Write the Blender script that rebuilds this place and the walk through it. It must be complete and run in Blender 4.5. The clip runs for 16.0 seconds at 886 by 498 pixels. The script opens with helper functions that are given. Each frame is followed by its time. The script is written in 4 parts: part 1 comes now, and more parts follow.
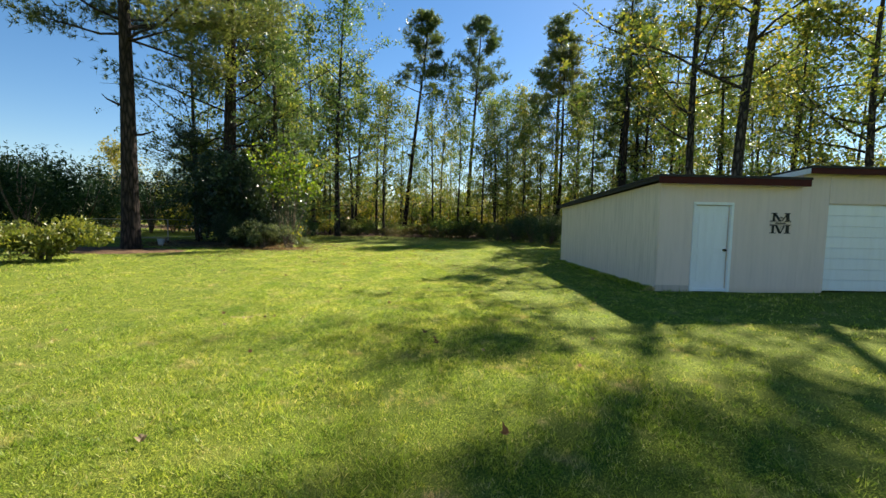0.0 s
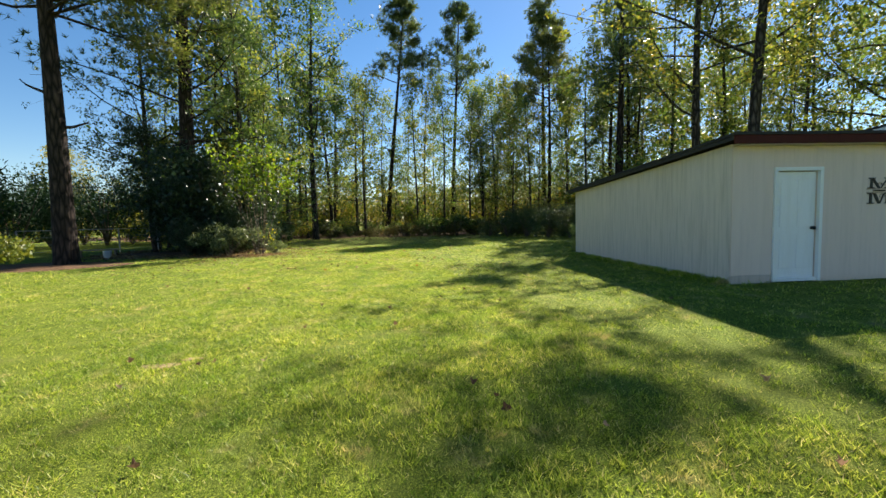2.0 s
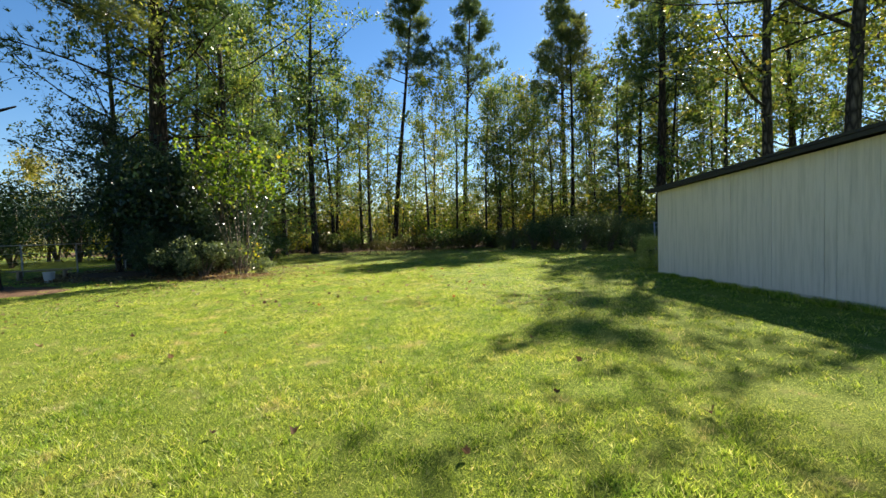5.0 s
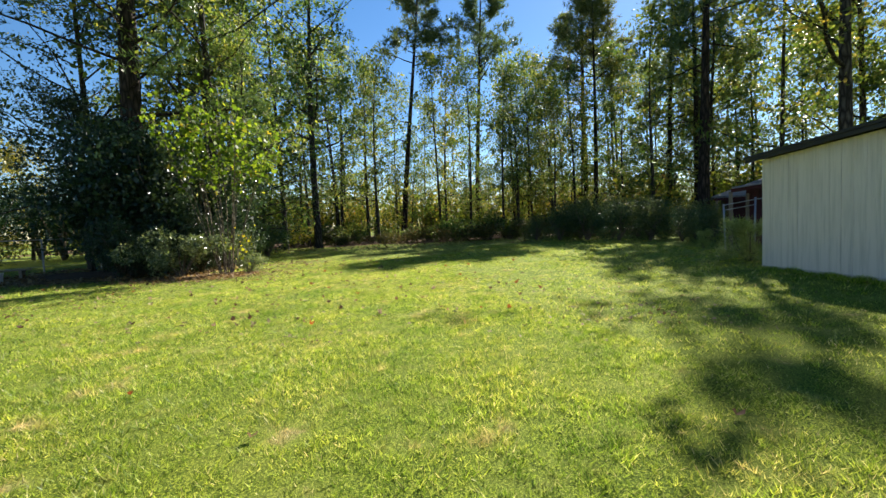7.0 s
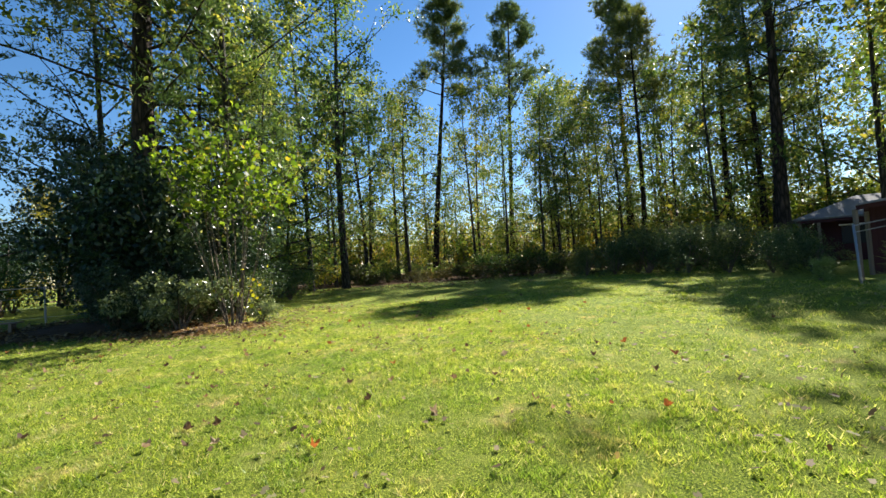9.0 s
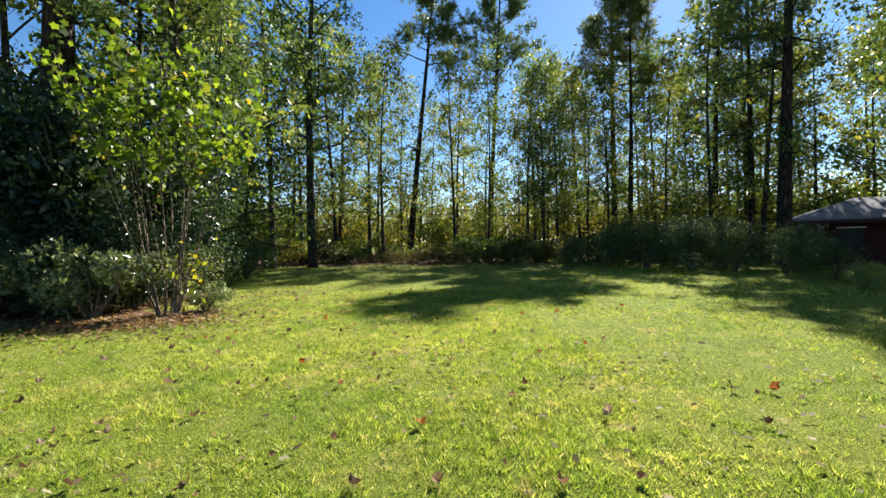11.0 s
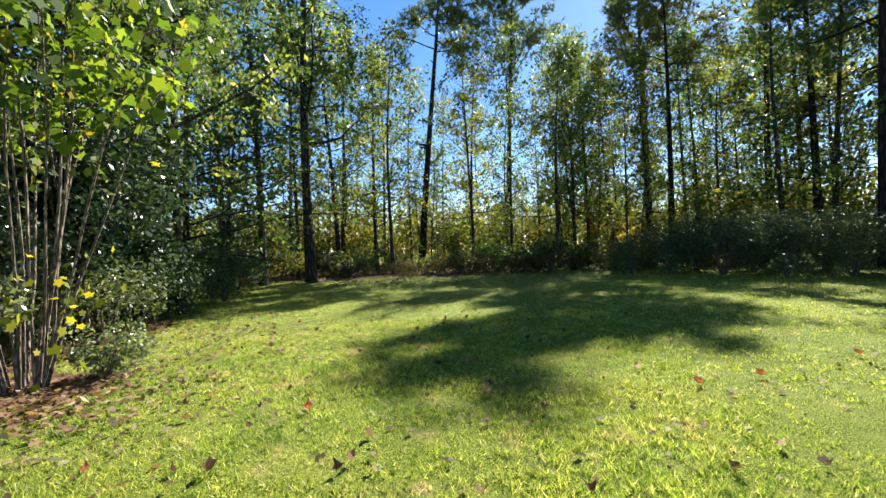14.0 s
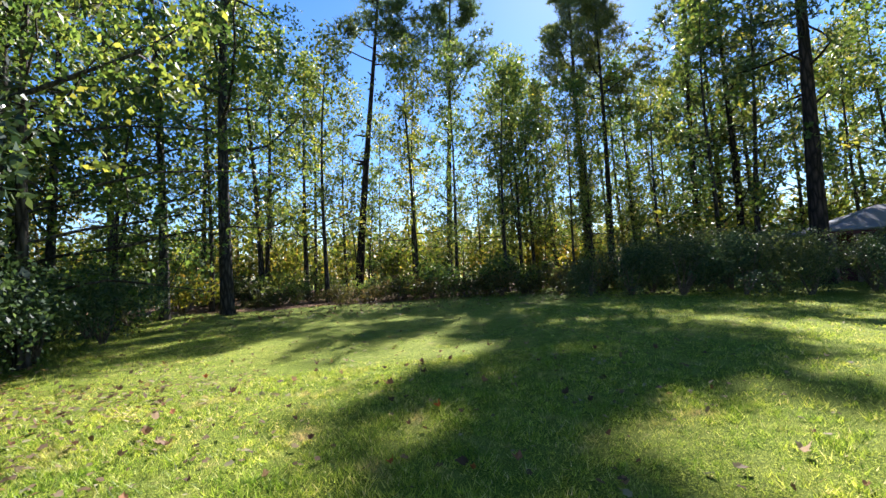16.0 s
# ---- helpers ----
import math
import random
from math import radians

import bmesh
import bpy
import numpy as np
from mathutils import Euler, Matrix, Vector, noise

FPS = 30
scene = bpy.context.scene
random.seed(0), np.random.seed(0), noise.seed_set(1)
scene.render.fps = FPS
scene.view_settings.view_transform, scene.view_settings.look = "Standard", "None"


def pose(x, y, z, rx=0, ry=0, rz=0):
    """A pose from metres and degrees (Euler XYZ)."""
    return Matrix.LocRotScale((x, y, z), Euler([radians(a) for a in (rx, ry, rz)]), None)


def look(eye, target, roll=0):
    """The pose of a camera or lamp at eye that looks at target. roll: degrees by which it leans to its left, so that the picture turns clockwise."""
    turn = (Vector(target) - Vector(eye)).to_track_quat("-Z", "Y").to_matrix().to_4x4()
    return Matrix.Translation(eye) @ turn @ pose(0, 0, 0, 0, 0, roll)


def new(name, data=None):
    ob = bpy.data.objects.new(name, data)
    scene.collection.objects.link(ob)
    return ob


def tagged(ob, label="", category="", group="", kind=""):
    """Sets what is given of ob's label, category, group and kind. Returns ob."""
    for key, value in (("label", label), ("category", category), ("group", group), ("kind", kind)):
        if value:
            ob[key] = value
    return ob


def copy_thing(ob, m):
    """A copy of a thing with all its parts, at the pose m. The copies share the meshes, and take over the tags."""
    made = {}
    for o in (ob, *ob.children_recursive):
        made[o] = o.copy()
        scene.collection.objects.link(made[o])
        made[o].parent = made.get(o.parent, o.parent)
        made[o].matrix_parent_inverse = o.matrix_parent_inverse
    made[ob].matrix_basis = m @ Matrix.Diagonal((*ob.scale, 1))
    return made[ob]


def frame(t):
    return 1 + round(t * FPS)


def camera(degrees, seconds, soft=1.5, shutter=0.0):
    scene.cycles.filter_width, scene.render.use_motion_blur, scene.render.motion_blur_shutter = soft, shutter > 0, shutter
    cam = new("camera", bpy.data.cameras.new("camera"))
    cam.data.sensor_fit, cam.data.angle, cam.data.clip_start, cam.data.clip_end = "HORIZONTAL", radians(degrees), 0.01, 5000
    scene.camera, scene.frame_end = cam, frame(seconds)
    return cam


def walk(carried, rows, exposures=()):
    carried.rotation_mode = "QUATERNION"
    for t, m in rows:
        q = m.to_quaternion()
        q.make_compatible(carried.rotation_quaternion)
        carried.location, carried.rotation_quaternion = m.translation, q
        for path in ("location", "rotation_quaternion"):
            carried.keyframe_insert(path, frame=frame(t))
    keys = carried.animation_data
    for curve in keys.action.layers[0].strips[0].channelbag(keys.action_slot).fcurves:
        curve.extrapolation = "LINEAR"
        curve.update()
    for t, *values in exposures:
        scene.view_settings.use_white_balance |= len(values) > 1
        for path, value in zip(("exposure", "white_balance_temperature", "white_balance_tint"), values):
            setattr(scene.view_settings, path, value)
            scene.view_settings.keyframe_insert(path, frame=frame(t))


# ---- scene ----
cam = camera(93.5, 16.0)
PATH = [
    (0, (3.099, 0.532, 1.548), (3.16, 2.527, 1.412), 1.2),
    (0.5, (3.021, 0.999, 1.41), (3.085, 2.987, 1.203), -0.4),
    (1, (2.868, 1.71, 1.295), (2.945, 3.702, 1.124), -0.9),
    (1.5, (2.726, 2.352, 1.282), (2.868, 4.341, 1.13), -0.2),
    (2, (2.581, 3.042, 1.29), (2.731, 5.031, 1.152), -1.4),
    (2.5, (2.417, 3.645, 1.285), (2.597, 5.632, 1.147), -2.1),
    (3, (2.264, 4.309, 1.299), (2.457, 6.295, 1.166), -2.0),
    (3.5, (2.119, 4.923, 1.309), (2.304, 6.91, 1.173), -1.9),
    (4, (2.042, 5.598, 1.272), (2.218, 7.587, 1.15), -1.8),
    (4.2, (2.025, 5.879, 1.276), (2.202, 7.869, 1.171), -1.9),
    (6.3, (1.732, 8.825, 1.181), (1.799, 10.823, 1.121), -1.1),
    (6.5, (1.681, 9.088, 1.144), (1.767, 11.085, 1.09), -1.6),
    (7, (1.534, 9.738, 1.128), (1.643, 11.732, 1.015), -2.5),
    (7.5, (1.432, 10.354, 1.162), (1.609, 12.346, 1.106), -3.2),
    (8, (1.32, 10.95, 1.156), (1.388, 12.949, 1.163), -4.9),
    (8.5, (1.237, 11.513, 1.16), (1.314, 13.512, 1.175), -4.9),
    (9, (1.113, 12.146, 1.158), (1.099, 14.145, 1.224), -3.9),
    (9.2, (1.063, 12.386, 1.174), (1.091, 14.386, 1.221), -4.2),
    (11.3, (0.219, 14.732, 1.242), (0.368, 16.727, 1.212), -0.8),
    (11.5, (0.164, 14.972, 1.234), (0.311, 16.966, 1.233), -0.9),
    (12, (0.028, 15.573, 1.23), (0.049, 17.572, 1.298), -1.1),
    (12.5, (-0.084, 16.203, 1.215), (-0.098, 18.202, 1.271), -1.5),
    (13, (-0.137, 16.848, 1.222), (-0.122, 18.847, 1.251), -3.4),
    (13.5, (-0.176, 17.46, 1.218), (-0.062, 19.457, 1.218), -3.5),
    (14, (-0.225, 18.052, 1.22), (-0.097, 20.047, 1.229), -2.3),
    (14.5, (-0.332, 18.616, 1.232), (-0.195, 20.611, 1.268), -2.8),
    (15, (-0.458, 19.202, 1.221), (-0.267, 21.192, 1.28), -3.0),
    (15.5, (-0.583, 19.632, 1.158), (-0.303, 21.611, 1.237), -3.0),
    (16, (-0.704, 20.12, 1.149), (-0.242, 22.062, 1.265), -3.0),
]
walk(cam, [(t, look(eye, target, roll)) for t, eye, target, roll in PATH], [(0, 1.48, 6500, 10), (4, 1.53, 6350, 11), (9, 1.62, 6300, 11), (12.5, 1.72, 6200, 14), (16, 2.02, 5850, 19)])

# ---- world, sun, exposure ----
SUN_AZ, SUN_EL = 33.5, 38.0      # degrees: azimuth from +y towards +x, elevation
world = bpy.data.worlds.new("world")
scene.world = world
world.use_nodes = True
wn = world.node_tree
sky = wn.nodes.new("ShaderNodeTexSky")
sky.sky_type = "NISHITA"
sky.sun_disc = False
sky.sun_elevation = radians(SUN_EL)
sky.sun_rotation = radians(SUN_AZ)
sky.air_density, sky.dust_density, sky.ozone_density = 1.0, 0.1, 2.0
wn.nodes["Background"].inputs["Strength"].default_value = 0.052
deep = wn.nodes.new("ShaderNodeHueSaturation")
deep.inputs["Saturation"].default_value = 1.25
wn.links.new(sky.outputs[0], deep.inputs["Color"])
wn.links.new(deep.outputs[0], wn.nodes["Background"].inputs["Color"])
sun_data = bpy.data.lights.new("sun", "SUN")
sun_data.energy, sun_data.angle, sun_data.color = 5.0, radians(0.55), (1.0, 0.92, 0.79)
sun_lamp = new("sun", sun_data)
sun_way = Vector((math.sin(radians(SUN_AZ)) * math.cos(radians(SUN_EL)), math.cos(radians(SUN_AZ)) * math.cos(radians(SUN_EL)), math.sin(radians(SUN_EL))))
sun_lamp.matrix_world = look(sun_way * 60, (0, 0, 0))

# ---- materials ----


def material(name, rough=0.7, metal=0.0, spec=0.5):
    m = bpy.data.materials.new(name)
    m.use_nodes = True
    b = m.node_tree.nodes["Principled BSDF"]
    b.inputs["Roughness"].default_value = rough
    b.inputs["Metallic"].default_value = metal
    b.inputs["Specular IOR Level"].default_value = spec
    return m, m.node_tree, b


def ramp(nt, stops, fac):
    r = nt.nodes.new("ShaderNodeValToRGB")
    e = r.color_ramp.elements
    while len(e) < len(stops):
        e.new(0.5)
    for s, (p, c) in zip(e, stops):
        s.position, s.color = p, (*c, 1)
    nt.links.new(fac, r.inputs["Fac"])
    return r.outputs["Color"]


def coords(nt, scale=(1, 1, 1), kind="Object"):
    tc = nt.nodes.new("ShaderNodeTexCoord")
    mp = nt.nodes.new("ShaderNodeMapping")
    mp.inputs["Scale"].default_value = scale
    nt.links.new(tc.outputs[kind], mp.inputs["Vector"])
    return mp.outputs["Vector"]


def noise_tex(nt, vec, scale, detail=4.0, rough=0.6):
    n = nt.nodes.new("ShaderNodeTexNoise")
    n.inputs["Scale"].default_value, n.inputs["Detail"].default_value, n.inputs["Roughness"].default_value = scale, detail, rough
    nt.links.new(vec, n.inputs["Vector"])
    return n.outputs["Fac"]


def mixed(nt, fac, a, b, how="MIX"):
    m = nt.nodes.new("ShaderNodeMix")
    m.data_type, m.blend_type = "RGBA", how
    for sock, v in ((m.inputs["Factor"], fac), (m.inputs["A"], a), (m.inputs["B"], b)):
        if isinstance(v, (int, float)):
            sock.default_value = v
        elif isinstance(v, tuple):
            sock.default_value = (*v, 1)
        else:
            nt.links.new(v, sock)
    return m.outputs["Result"]


def bump(nt, b, height, strength=0.4, distance=0.02):
    n = nt.nodes.new("ShaderNodeBump")
    n.inputs["Strength"].default_value, n.inputs["Distance"].default_value = strength, distance
    nt.links.new(height, n.inputs["Height"])
    nt.links.new(n.outputs["Normal"], b.inputs["Normal"])


def leaf_material(name, stops, trans=0.45, rough=0.42, spec=0.5, patchy=False, glow=(1.3, 1.22, 0.7)):
    """Thin leaves: a glossy front mixed with light that shines through; each leaf has its own tone."""
    m, nt, b = material(name, rough, spec=spec)
    geo = nt.nodes.new("ShaderNodeNewGeometry")
    tone = ramp(nt, stops, geo.outputs["Random Per Island"])
    vec = coords(nt)
    tone = mixed(nt, 0.35, tone, ramp(nt, [(0.35, (0.55, 0.6, 0.5)), (0.65, (1.25, 1.2, 1.0))], noise_tex(nt, vec, 0.7, 2)), "MULTIPLY")
    if not patchy:   # every plant has a cast of its own
        info = nt.nodes.new("ShaderNodeObjectInfo")
        tone = mixed(nt, 1.0, tone, ramp(nt, [(0.0, (0.6, 0.82, 0.85)), (0.5, (0.9, 0.98, 0.95)), (1.0, (1.2, 1.08, 0.85))], info.outputs["Random"]), "MULTIPLY")
    if patchy:   # dry straw patches in the lawn
        dry = noise_tex(nt, vec, 2.3, 5, 0.65)
        tone = mixed(nt, ramp(nt, [(0.55, (0, 0, 0)), (0.7, (0.85, 0.85, 0.85))], dry), tone, (0.56, 0.43, 0.22))
        tone = mixed(nt, 0.75, tone, ramp(nt, [(0.36, (0.4, 0.5, 0.4)), (0.5, (0.95, 0.97, 0.95)), (0.64, (1.3, 1.22, 1.25))], noise_tex(nt, vec, 11, 3, 0.7)), "MULTIPLY")
        tone = mixed(nt, 0.8, tone, ramp(nt, [(0.34, (0.45, 0.68, 0.48)), (0.47, (0.9, 1.0, 0.85)), (0.62, (1.2, 1.13, 1.2))], noise_tex(nt, vec, 1.1, 4, 0.65)), "MULTIPLY")
    nt.links.new(tone, b.inputs["Base Color"])
    t = nt.nodes.new("ShaderNodeBsdfTranslucent")
    nt.links.new(mixed(nt, 1.0, tone, glow, "MULTIPLY"), t.inputs["Color"])
    mix = nt.nodes.new("ShaderNodeMixShader")
    mix.inputs[0].default_value = trans
    nt.links.new(b.outputs[0], mix.inputs[1])
    nt.links.new(t.outputs[0], mix.inputs[2])
    nt.links.new(mix.outputs[0], nt.nodes["Material Output"].inputs["Surface"])
    return m


def bark_material(name, dark, light, scale=6.0):
    m, nt, b = material(name, 0.92, spec=0.2)
    vec = coords(nt, (1, 1, 0.22))
    v = nt.nodes.new("ShaderNodeTexVoronoi")
    v.feature = "DISTANCE_TO_EDGE"
    v.inputs["Scale"].default_value = scale
    nt.links.new(vec, v.inputs["Vector"])
    n = noise_tex(nt, vec, scale * 3, 5)
    c = ramp(nt, [(0.0, tuple(k * 0.4 for k in dark)), (0.12, dark), (0.5, light)], v.outputs["Distance"])
    c = mixed(nt, 0.6, c, ramp(nt, [(0.3, (0.5, 0.5, 0.5)), (0.7, (1.3, 1.25, 1.2))], n), "MULTIPLY")
    nt.links.new(c, b.inputs["Base Color"])
    bump(nt, b, v.outputs["Distance"], 0.9, 0.04)
    return m


PINE_BARK = bark_material("pine_bark", (0.032, 0.024, 0.02), (0.1, 0.07, 0.056), 7)
GREY_BARK = bark_material("grey_bark", (0.05, 0.042, 0.034), (0.15, 0.13, 0.105), 9)
TWIG_BARK = bark_material("twig_bark", (0.15, 0.12, 0.09), (0.36, 0.3, 0.22), 25)
NEEDLES = leaf_material("pine_needles", [(0.0, (0.055, 0.08, 0.03)), (0.5, (0.1, 0.135, 0.046)), (1.0, (0.19, 0.2, 0.08))], 0.45, 0.38, 0.5)
LEAVES = leaf_material("broad_leaves", [(0.0, (0.06, 0.092, 0.028)), (0.4, (0.12, 0.168, 0.045)), (0.8, (0.215, 0.255, 0.065)), (1.0, (0.34, 0.31, 0.08))], 0.56, 0.5, 0.35)
YELLOW_LEAVES = leaf_material("turning_leaves", [(0.0, (0.06, 0.09, 0.022)), (0.45, (0.13, 0.18, 0.04)), (0.82, (0.22, 0.235, 0.055)), (1.0, (0.3, 0.23, 0.055))], 0.48, 0.45, 0.4)
RUST_LEAVES = leaf_material("rust_leaves", [(0.0, (0.05, 0.06, 0.022)), (0.5, (0.09, 0.095, 0.035)), (1.0, (0.17, 0.12, 0.06))], 0.4, 0.55, 0.25)
DARK_LEAVES = leaf_material("dark_glossy_leaves", [(0.0, (0.02, 0.038, 0.02)), (0.6, (0.036, 0.062, 0.03)), (1.0, (0.07, 0.1, 0.05))], 0.36, 0.34, 0.5)
BRIGHT_LEAVES = leaf_material("bright_big_leaves", [(0.0, (0.07, 0.1, 0.014)), (0.4, (0.14, 0.185, 0.018)), (0.8, (0.31, 0.33, 0.03)), (0.94, (0.4, 0.38, 0.035)), (1.0, (0.5, 0.28, 0.03))], 0.55, 0.5, 0.25)
MYRTLE_LEAVES = leaf_material("dull_green_leaves", [(0.0, (0.035, 0.06, 0.03)), (0.6, (0.075, 0.11, 0.05)), (1.0, (0.16, 0.2, 0.1))], 0.4, 0.5, 0.3)
PALE_LEAVES = leaf_material("pale_small_leaves", [(0.0, (0.06, 0.09, 0.04)), (0.6, (0.15, 0.195, 0.1)), (1.0, (0.36, 0.4, 0.25))], 0.4, 0.28, 0.8)
GOLD_LEAVES = leaf_material("gold_green_leaves", [(0.0, (0.08, 0.11, 0.02)), (0.5, (0.18, 0.2, 0.035)), (1.0, (0.32, 0.29, 0.06))], 0.4, 0.45, 0.5)
BRUSH_LEAVES = leaf_material("brush_leaves", [(0.0, (0.05, 0.08, 0.018)), (0.5, (0.17, 0.2, 0.035)), (0.85, (0.32, 0.3, 0.05)), (1.0, (0.36, 0.22, 0.06))], 0.55, 0.5, 0.3)
PLUME = leaf_material("plume_strands", [(0.0, (0.22, 0.26, 0.1)), (0.6, (0.4, 0.44, 0.19)), (1.0, (0.56, 0.56, 0.32))], 0.65, 0.5)
CEDAR = leaf_material("cedar_sprays", [(0.0, (0.012, 0.03, 0.013)), (0.6, (0.025, 0.055, 0.02)), (1.0, (0.05, 0.08, 0.03))], 0.25, 0.6, 0.15)
GRASS = leaf_material("grass_blades", [(0.0, (0.06, 0.11, 0.015)), (0.33, (0.225, 0.32, 0.034)), (0.62, (0.4, 0.475, 0.06)), (0.84, (0.52, 0.56, 0.11)), (1.0, (0.68, 0.57, 0.34))], 0.58, 0.45, 0.35, True, (1.2, 1.13, 0.9))
LITTER = leaf_material("leaf_litter", [(0.0, (0.09, 0.045, 0.025)), (0.4, (0.22, 0.11, 0.055)), (0.75, (0.32, 0.19, 0.1)), (1.0, (0.45, 0.32, 0.2))], 0.4, 0.7, 0.25)


def lawn_material():
    m, nt, b = material("lawn_ground", 0.95, spec=0.1)
    vec = coords(nt)
    fine = noise_tex(nt, vec, 75, 8, 0.8)
    mid = noise_tex(nt, vec, 2.3, 5, 0.65)
    wide = noise_tex(nt, vec, 0.33, 3, 0.5)
    c = ramp(nt, [(0.38, (0.014, 0.026, 0.004)), (0.5, (0.085, 0.125, 0.012)), (0.64, (0.42, 0.47, 0.06))], fine)
    c = mixed(nt, ramp(nt, [(0.45, (0, 0, 0)), (0.66, (0.5, 0.5, 0.5))], mid), c, (0.21, 0.24, 0.05))
    c = mixed(nt, ramp(nt, [(0.63, (0, 0, 0)), (0.75, (0.7, 0.7, 0.7))], mid), c, mixed(nt, ramp(nt, [(0.4, (0, 0, 0)), (0.6, (1, 1, 1))], fine), (0.14, 0.09, 0.045), (0.46, 0.36, 0.2)))
    c = mixed(nt, 0.5, c, ramp(nt, [(0.3, (0.75, 0.85, 0.7)), (0.7, (1.25, 1.15, 1.1))], wide), "MULTIPLY")
    nt.links.new(c, b.inputs["Base Color"])
    bump(nt, b, fine, 0.8, 0.03)
    return m


def soil_material():
    m, nt, b = material("leafy_soil", 0.95, spec=0.15)
    vec = coords(nt)
    f = noise_tex(nt, vec, 30, 6, 0.75)
    c = ramp(nt, [(0.3, (0.045, 0.027, 0.016)), (0.5, (0.13, 0.075, 0.042)), (0.7, (0.26, 0.16, 0.09))], f)
    c = mixed(nt, 0.6, c, ramp(nt, [(0.35, (0.5, 0.5, 0.45)), (0.65, (1.2, 1.15, 1.1))], noise_tex(nt, vec, 2.0, 4)), "MULTIPLY")
    nt.links.new(c, b.inputs["Base Color"])
    bump(nt, b, f, 0.9, 0.04)
    return m


def painted(name, colour, dirt, rough=0.6, amount=0.5, streak=6.0):
    m, nt, b = material(name, rough, spec=0.4)
    vec = coords(nt, (streak, streak, 0.5))
    stain = noise_tex(nt, vec, 1.6, 5, 0.7)
    grain = noise_tex(nt, coords(nt), 60, 3)
    c = mixed(nt, ramp(nt, [(0.45, (0, 0, 0)), (0.8, (amount,) * 3)], stain), colour, dirt)
    c = mixed(nt, 0.3, c, ramp(nt, [(0.3, (0.85,) * 3), (0.7, (1.1,) * 3)], grain), "MULTIPLY")
    info = nt.nodes.new("ShaderNodeObjectInfo")
    c = mixed(nt, 0.15, c, ramp(nt, [(0.0, (0.86, 0.86, 0.84)), (1.0, (1.08, 1.07, 1.06))], info.outputs["Random"]), "MULTIPLY")
    nt.links.new(c, b.inputs["Base Color"])
    bump(nt, b, grain, 0.25, 0.004)
    return m


def sand_material():
    m, nt, b = material("bare_sandy_soil", 0.95, spec=0.1)
    f = noise_tex(nt, coords(nt), 60, 6, 0.75)
    nt.links.new(ramp(nt, [(0.3, (0.16, 0.1, 0.05)), (0.5, (0.36, 0.25, 0.14)), (0.7, (0.52, 0.4, 0.25))], f), b.inputs["Base Color"])
    bump(nt, b, f, 0.8, 0.02)
    return m


LAWN, SOIL, SAND = lawn_material(), soil_material(), sand_material()
BEIGE = painted("beige_siding_paint", (0.74, 0.61, 0.53), (0.5, 0.42, 0.36), amount=0.35)
SIDE_BEIGE = painted("weathered_siding_paint", (0.75, 0.65, 0.58), (0.38, 0.33, 0.28), amount=0.7, streak=9.0)
WHITE = painted("white_door_paint", (0.84, 0.86, 0.86), (0.6, 0.6, 0.55), 0.45, 0.35)
OXBLOOD = painted("oxblood_fascia_paint", (0.065, 0.011, 0.007), (0.028, 0.007, 0.005), 0.92)
ROOFING = painted("dark_roll_roofing", (0.04, 0.037, 0.036), (0.02, 0.02, 0.02), 0.95)
CONCRETE = painted("concrete_footing", (0.56, 0.47, 0.4), (0.2, 0.18, 0.14), 0.9)
RED_BOARD = painted("barn_red_boards", (0.055, 0.014, 0.018), (0.04, 0.012, 0.014), 0.85)
OLD_WOOD = painted("weathered_wood", (0.2, 0.16, 0.12), (0.1, 0.08, 0.06), 0.85)
TIN = painted("grey_tin_roof", (0.2, 0.2, 0.21), (0.09, 0.08, 0.08), 0.85)
PALE_ROOF = painted("pale_sheet_roof", (0.17, 0.175, 0.2), (0.09, 0.09, 0.095), 0.9, 0.8)
GALV, _gnt, _gb = material("galvanised_pipe", 0.4, 0.8)
_gb.inputs["Base Color"].default_value = (0.3, 0.31, 0.32, 1)
BLACK, _knt, _kb = material("black_metal", 0.45, 0.3)
_kb.inputs["Base Color"].default_value = (0.012, 0.012, 0.013, 1)
BUCKET_WHITE, _wnt, _wb = material("white_plastic", 0.4)
_wb.inputs["Base Color"].default_value = (0.4, 0.41, 0.43, 1)

# ---- builders ----
rng = np.random.default_rng(7)


def gz(x, y):
    """Height of the lawn."""
    return -0.07 + 0.025 * np.sin(x * 0.31 + 0.4) * np.cos(y * 0.23) + 0.015 * np.sin(x * 0.9 + y * 0.7)


def mesh_of(name, verts, per, smooth=False):
    """A mesh of separate faces of `per` corners each, from an array of corners."""
    v = np.asarray(verts, np.float32).reshape(-1, 3)
    n = len(v) // per
    me = bpy.data.meshes.new(name)
    me.vertices.add(len(v))
    me.vertices.foreach_set("co", v.ravel())
    me.loops.add(n * per)
    me.loops.foreach_set("vertex_index", np.arange(n * per, dtype=np.int32))
    me.polygons.add(n)
    me.polygons.foreach_set("loop_start", np.arange(0, n * per, per, dtype=np.int32))
    me.update(calc_edges=True)
    return me


def part(name, geo, mat, parent=None, label=""):
    """Links a bmesh or a mesh as one object, under a thing or a part of it."""
    if isinstance(geo, bmesh.types.BMesh):
        me = bpy.data.meshes.new(name)
        geo.to_mesh(me)
        geo.free()
    else:
        me = geo
    if not me.materials:
        me.materials.append(mat)
    ob = new(name, me)
    if parent:
        ob.parent = parent
    return tagged(ob, label)


def thing(name, x, y, z, label, category, group="", kind="", rz=0.0):
    ob = new(name)
    ob.empty_display_size = 0.2
    ob.matrix_basis = pose(x, y, z, 0, 0, rz)
    return tagged(ob, label, category, group, kind)


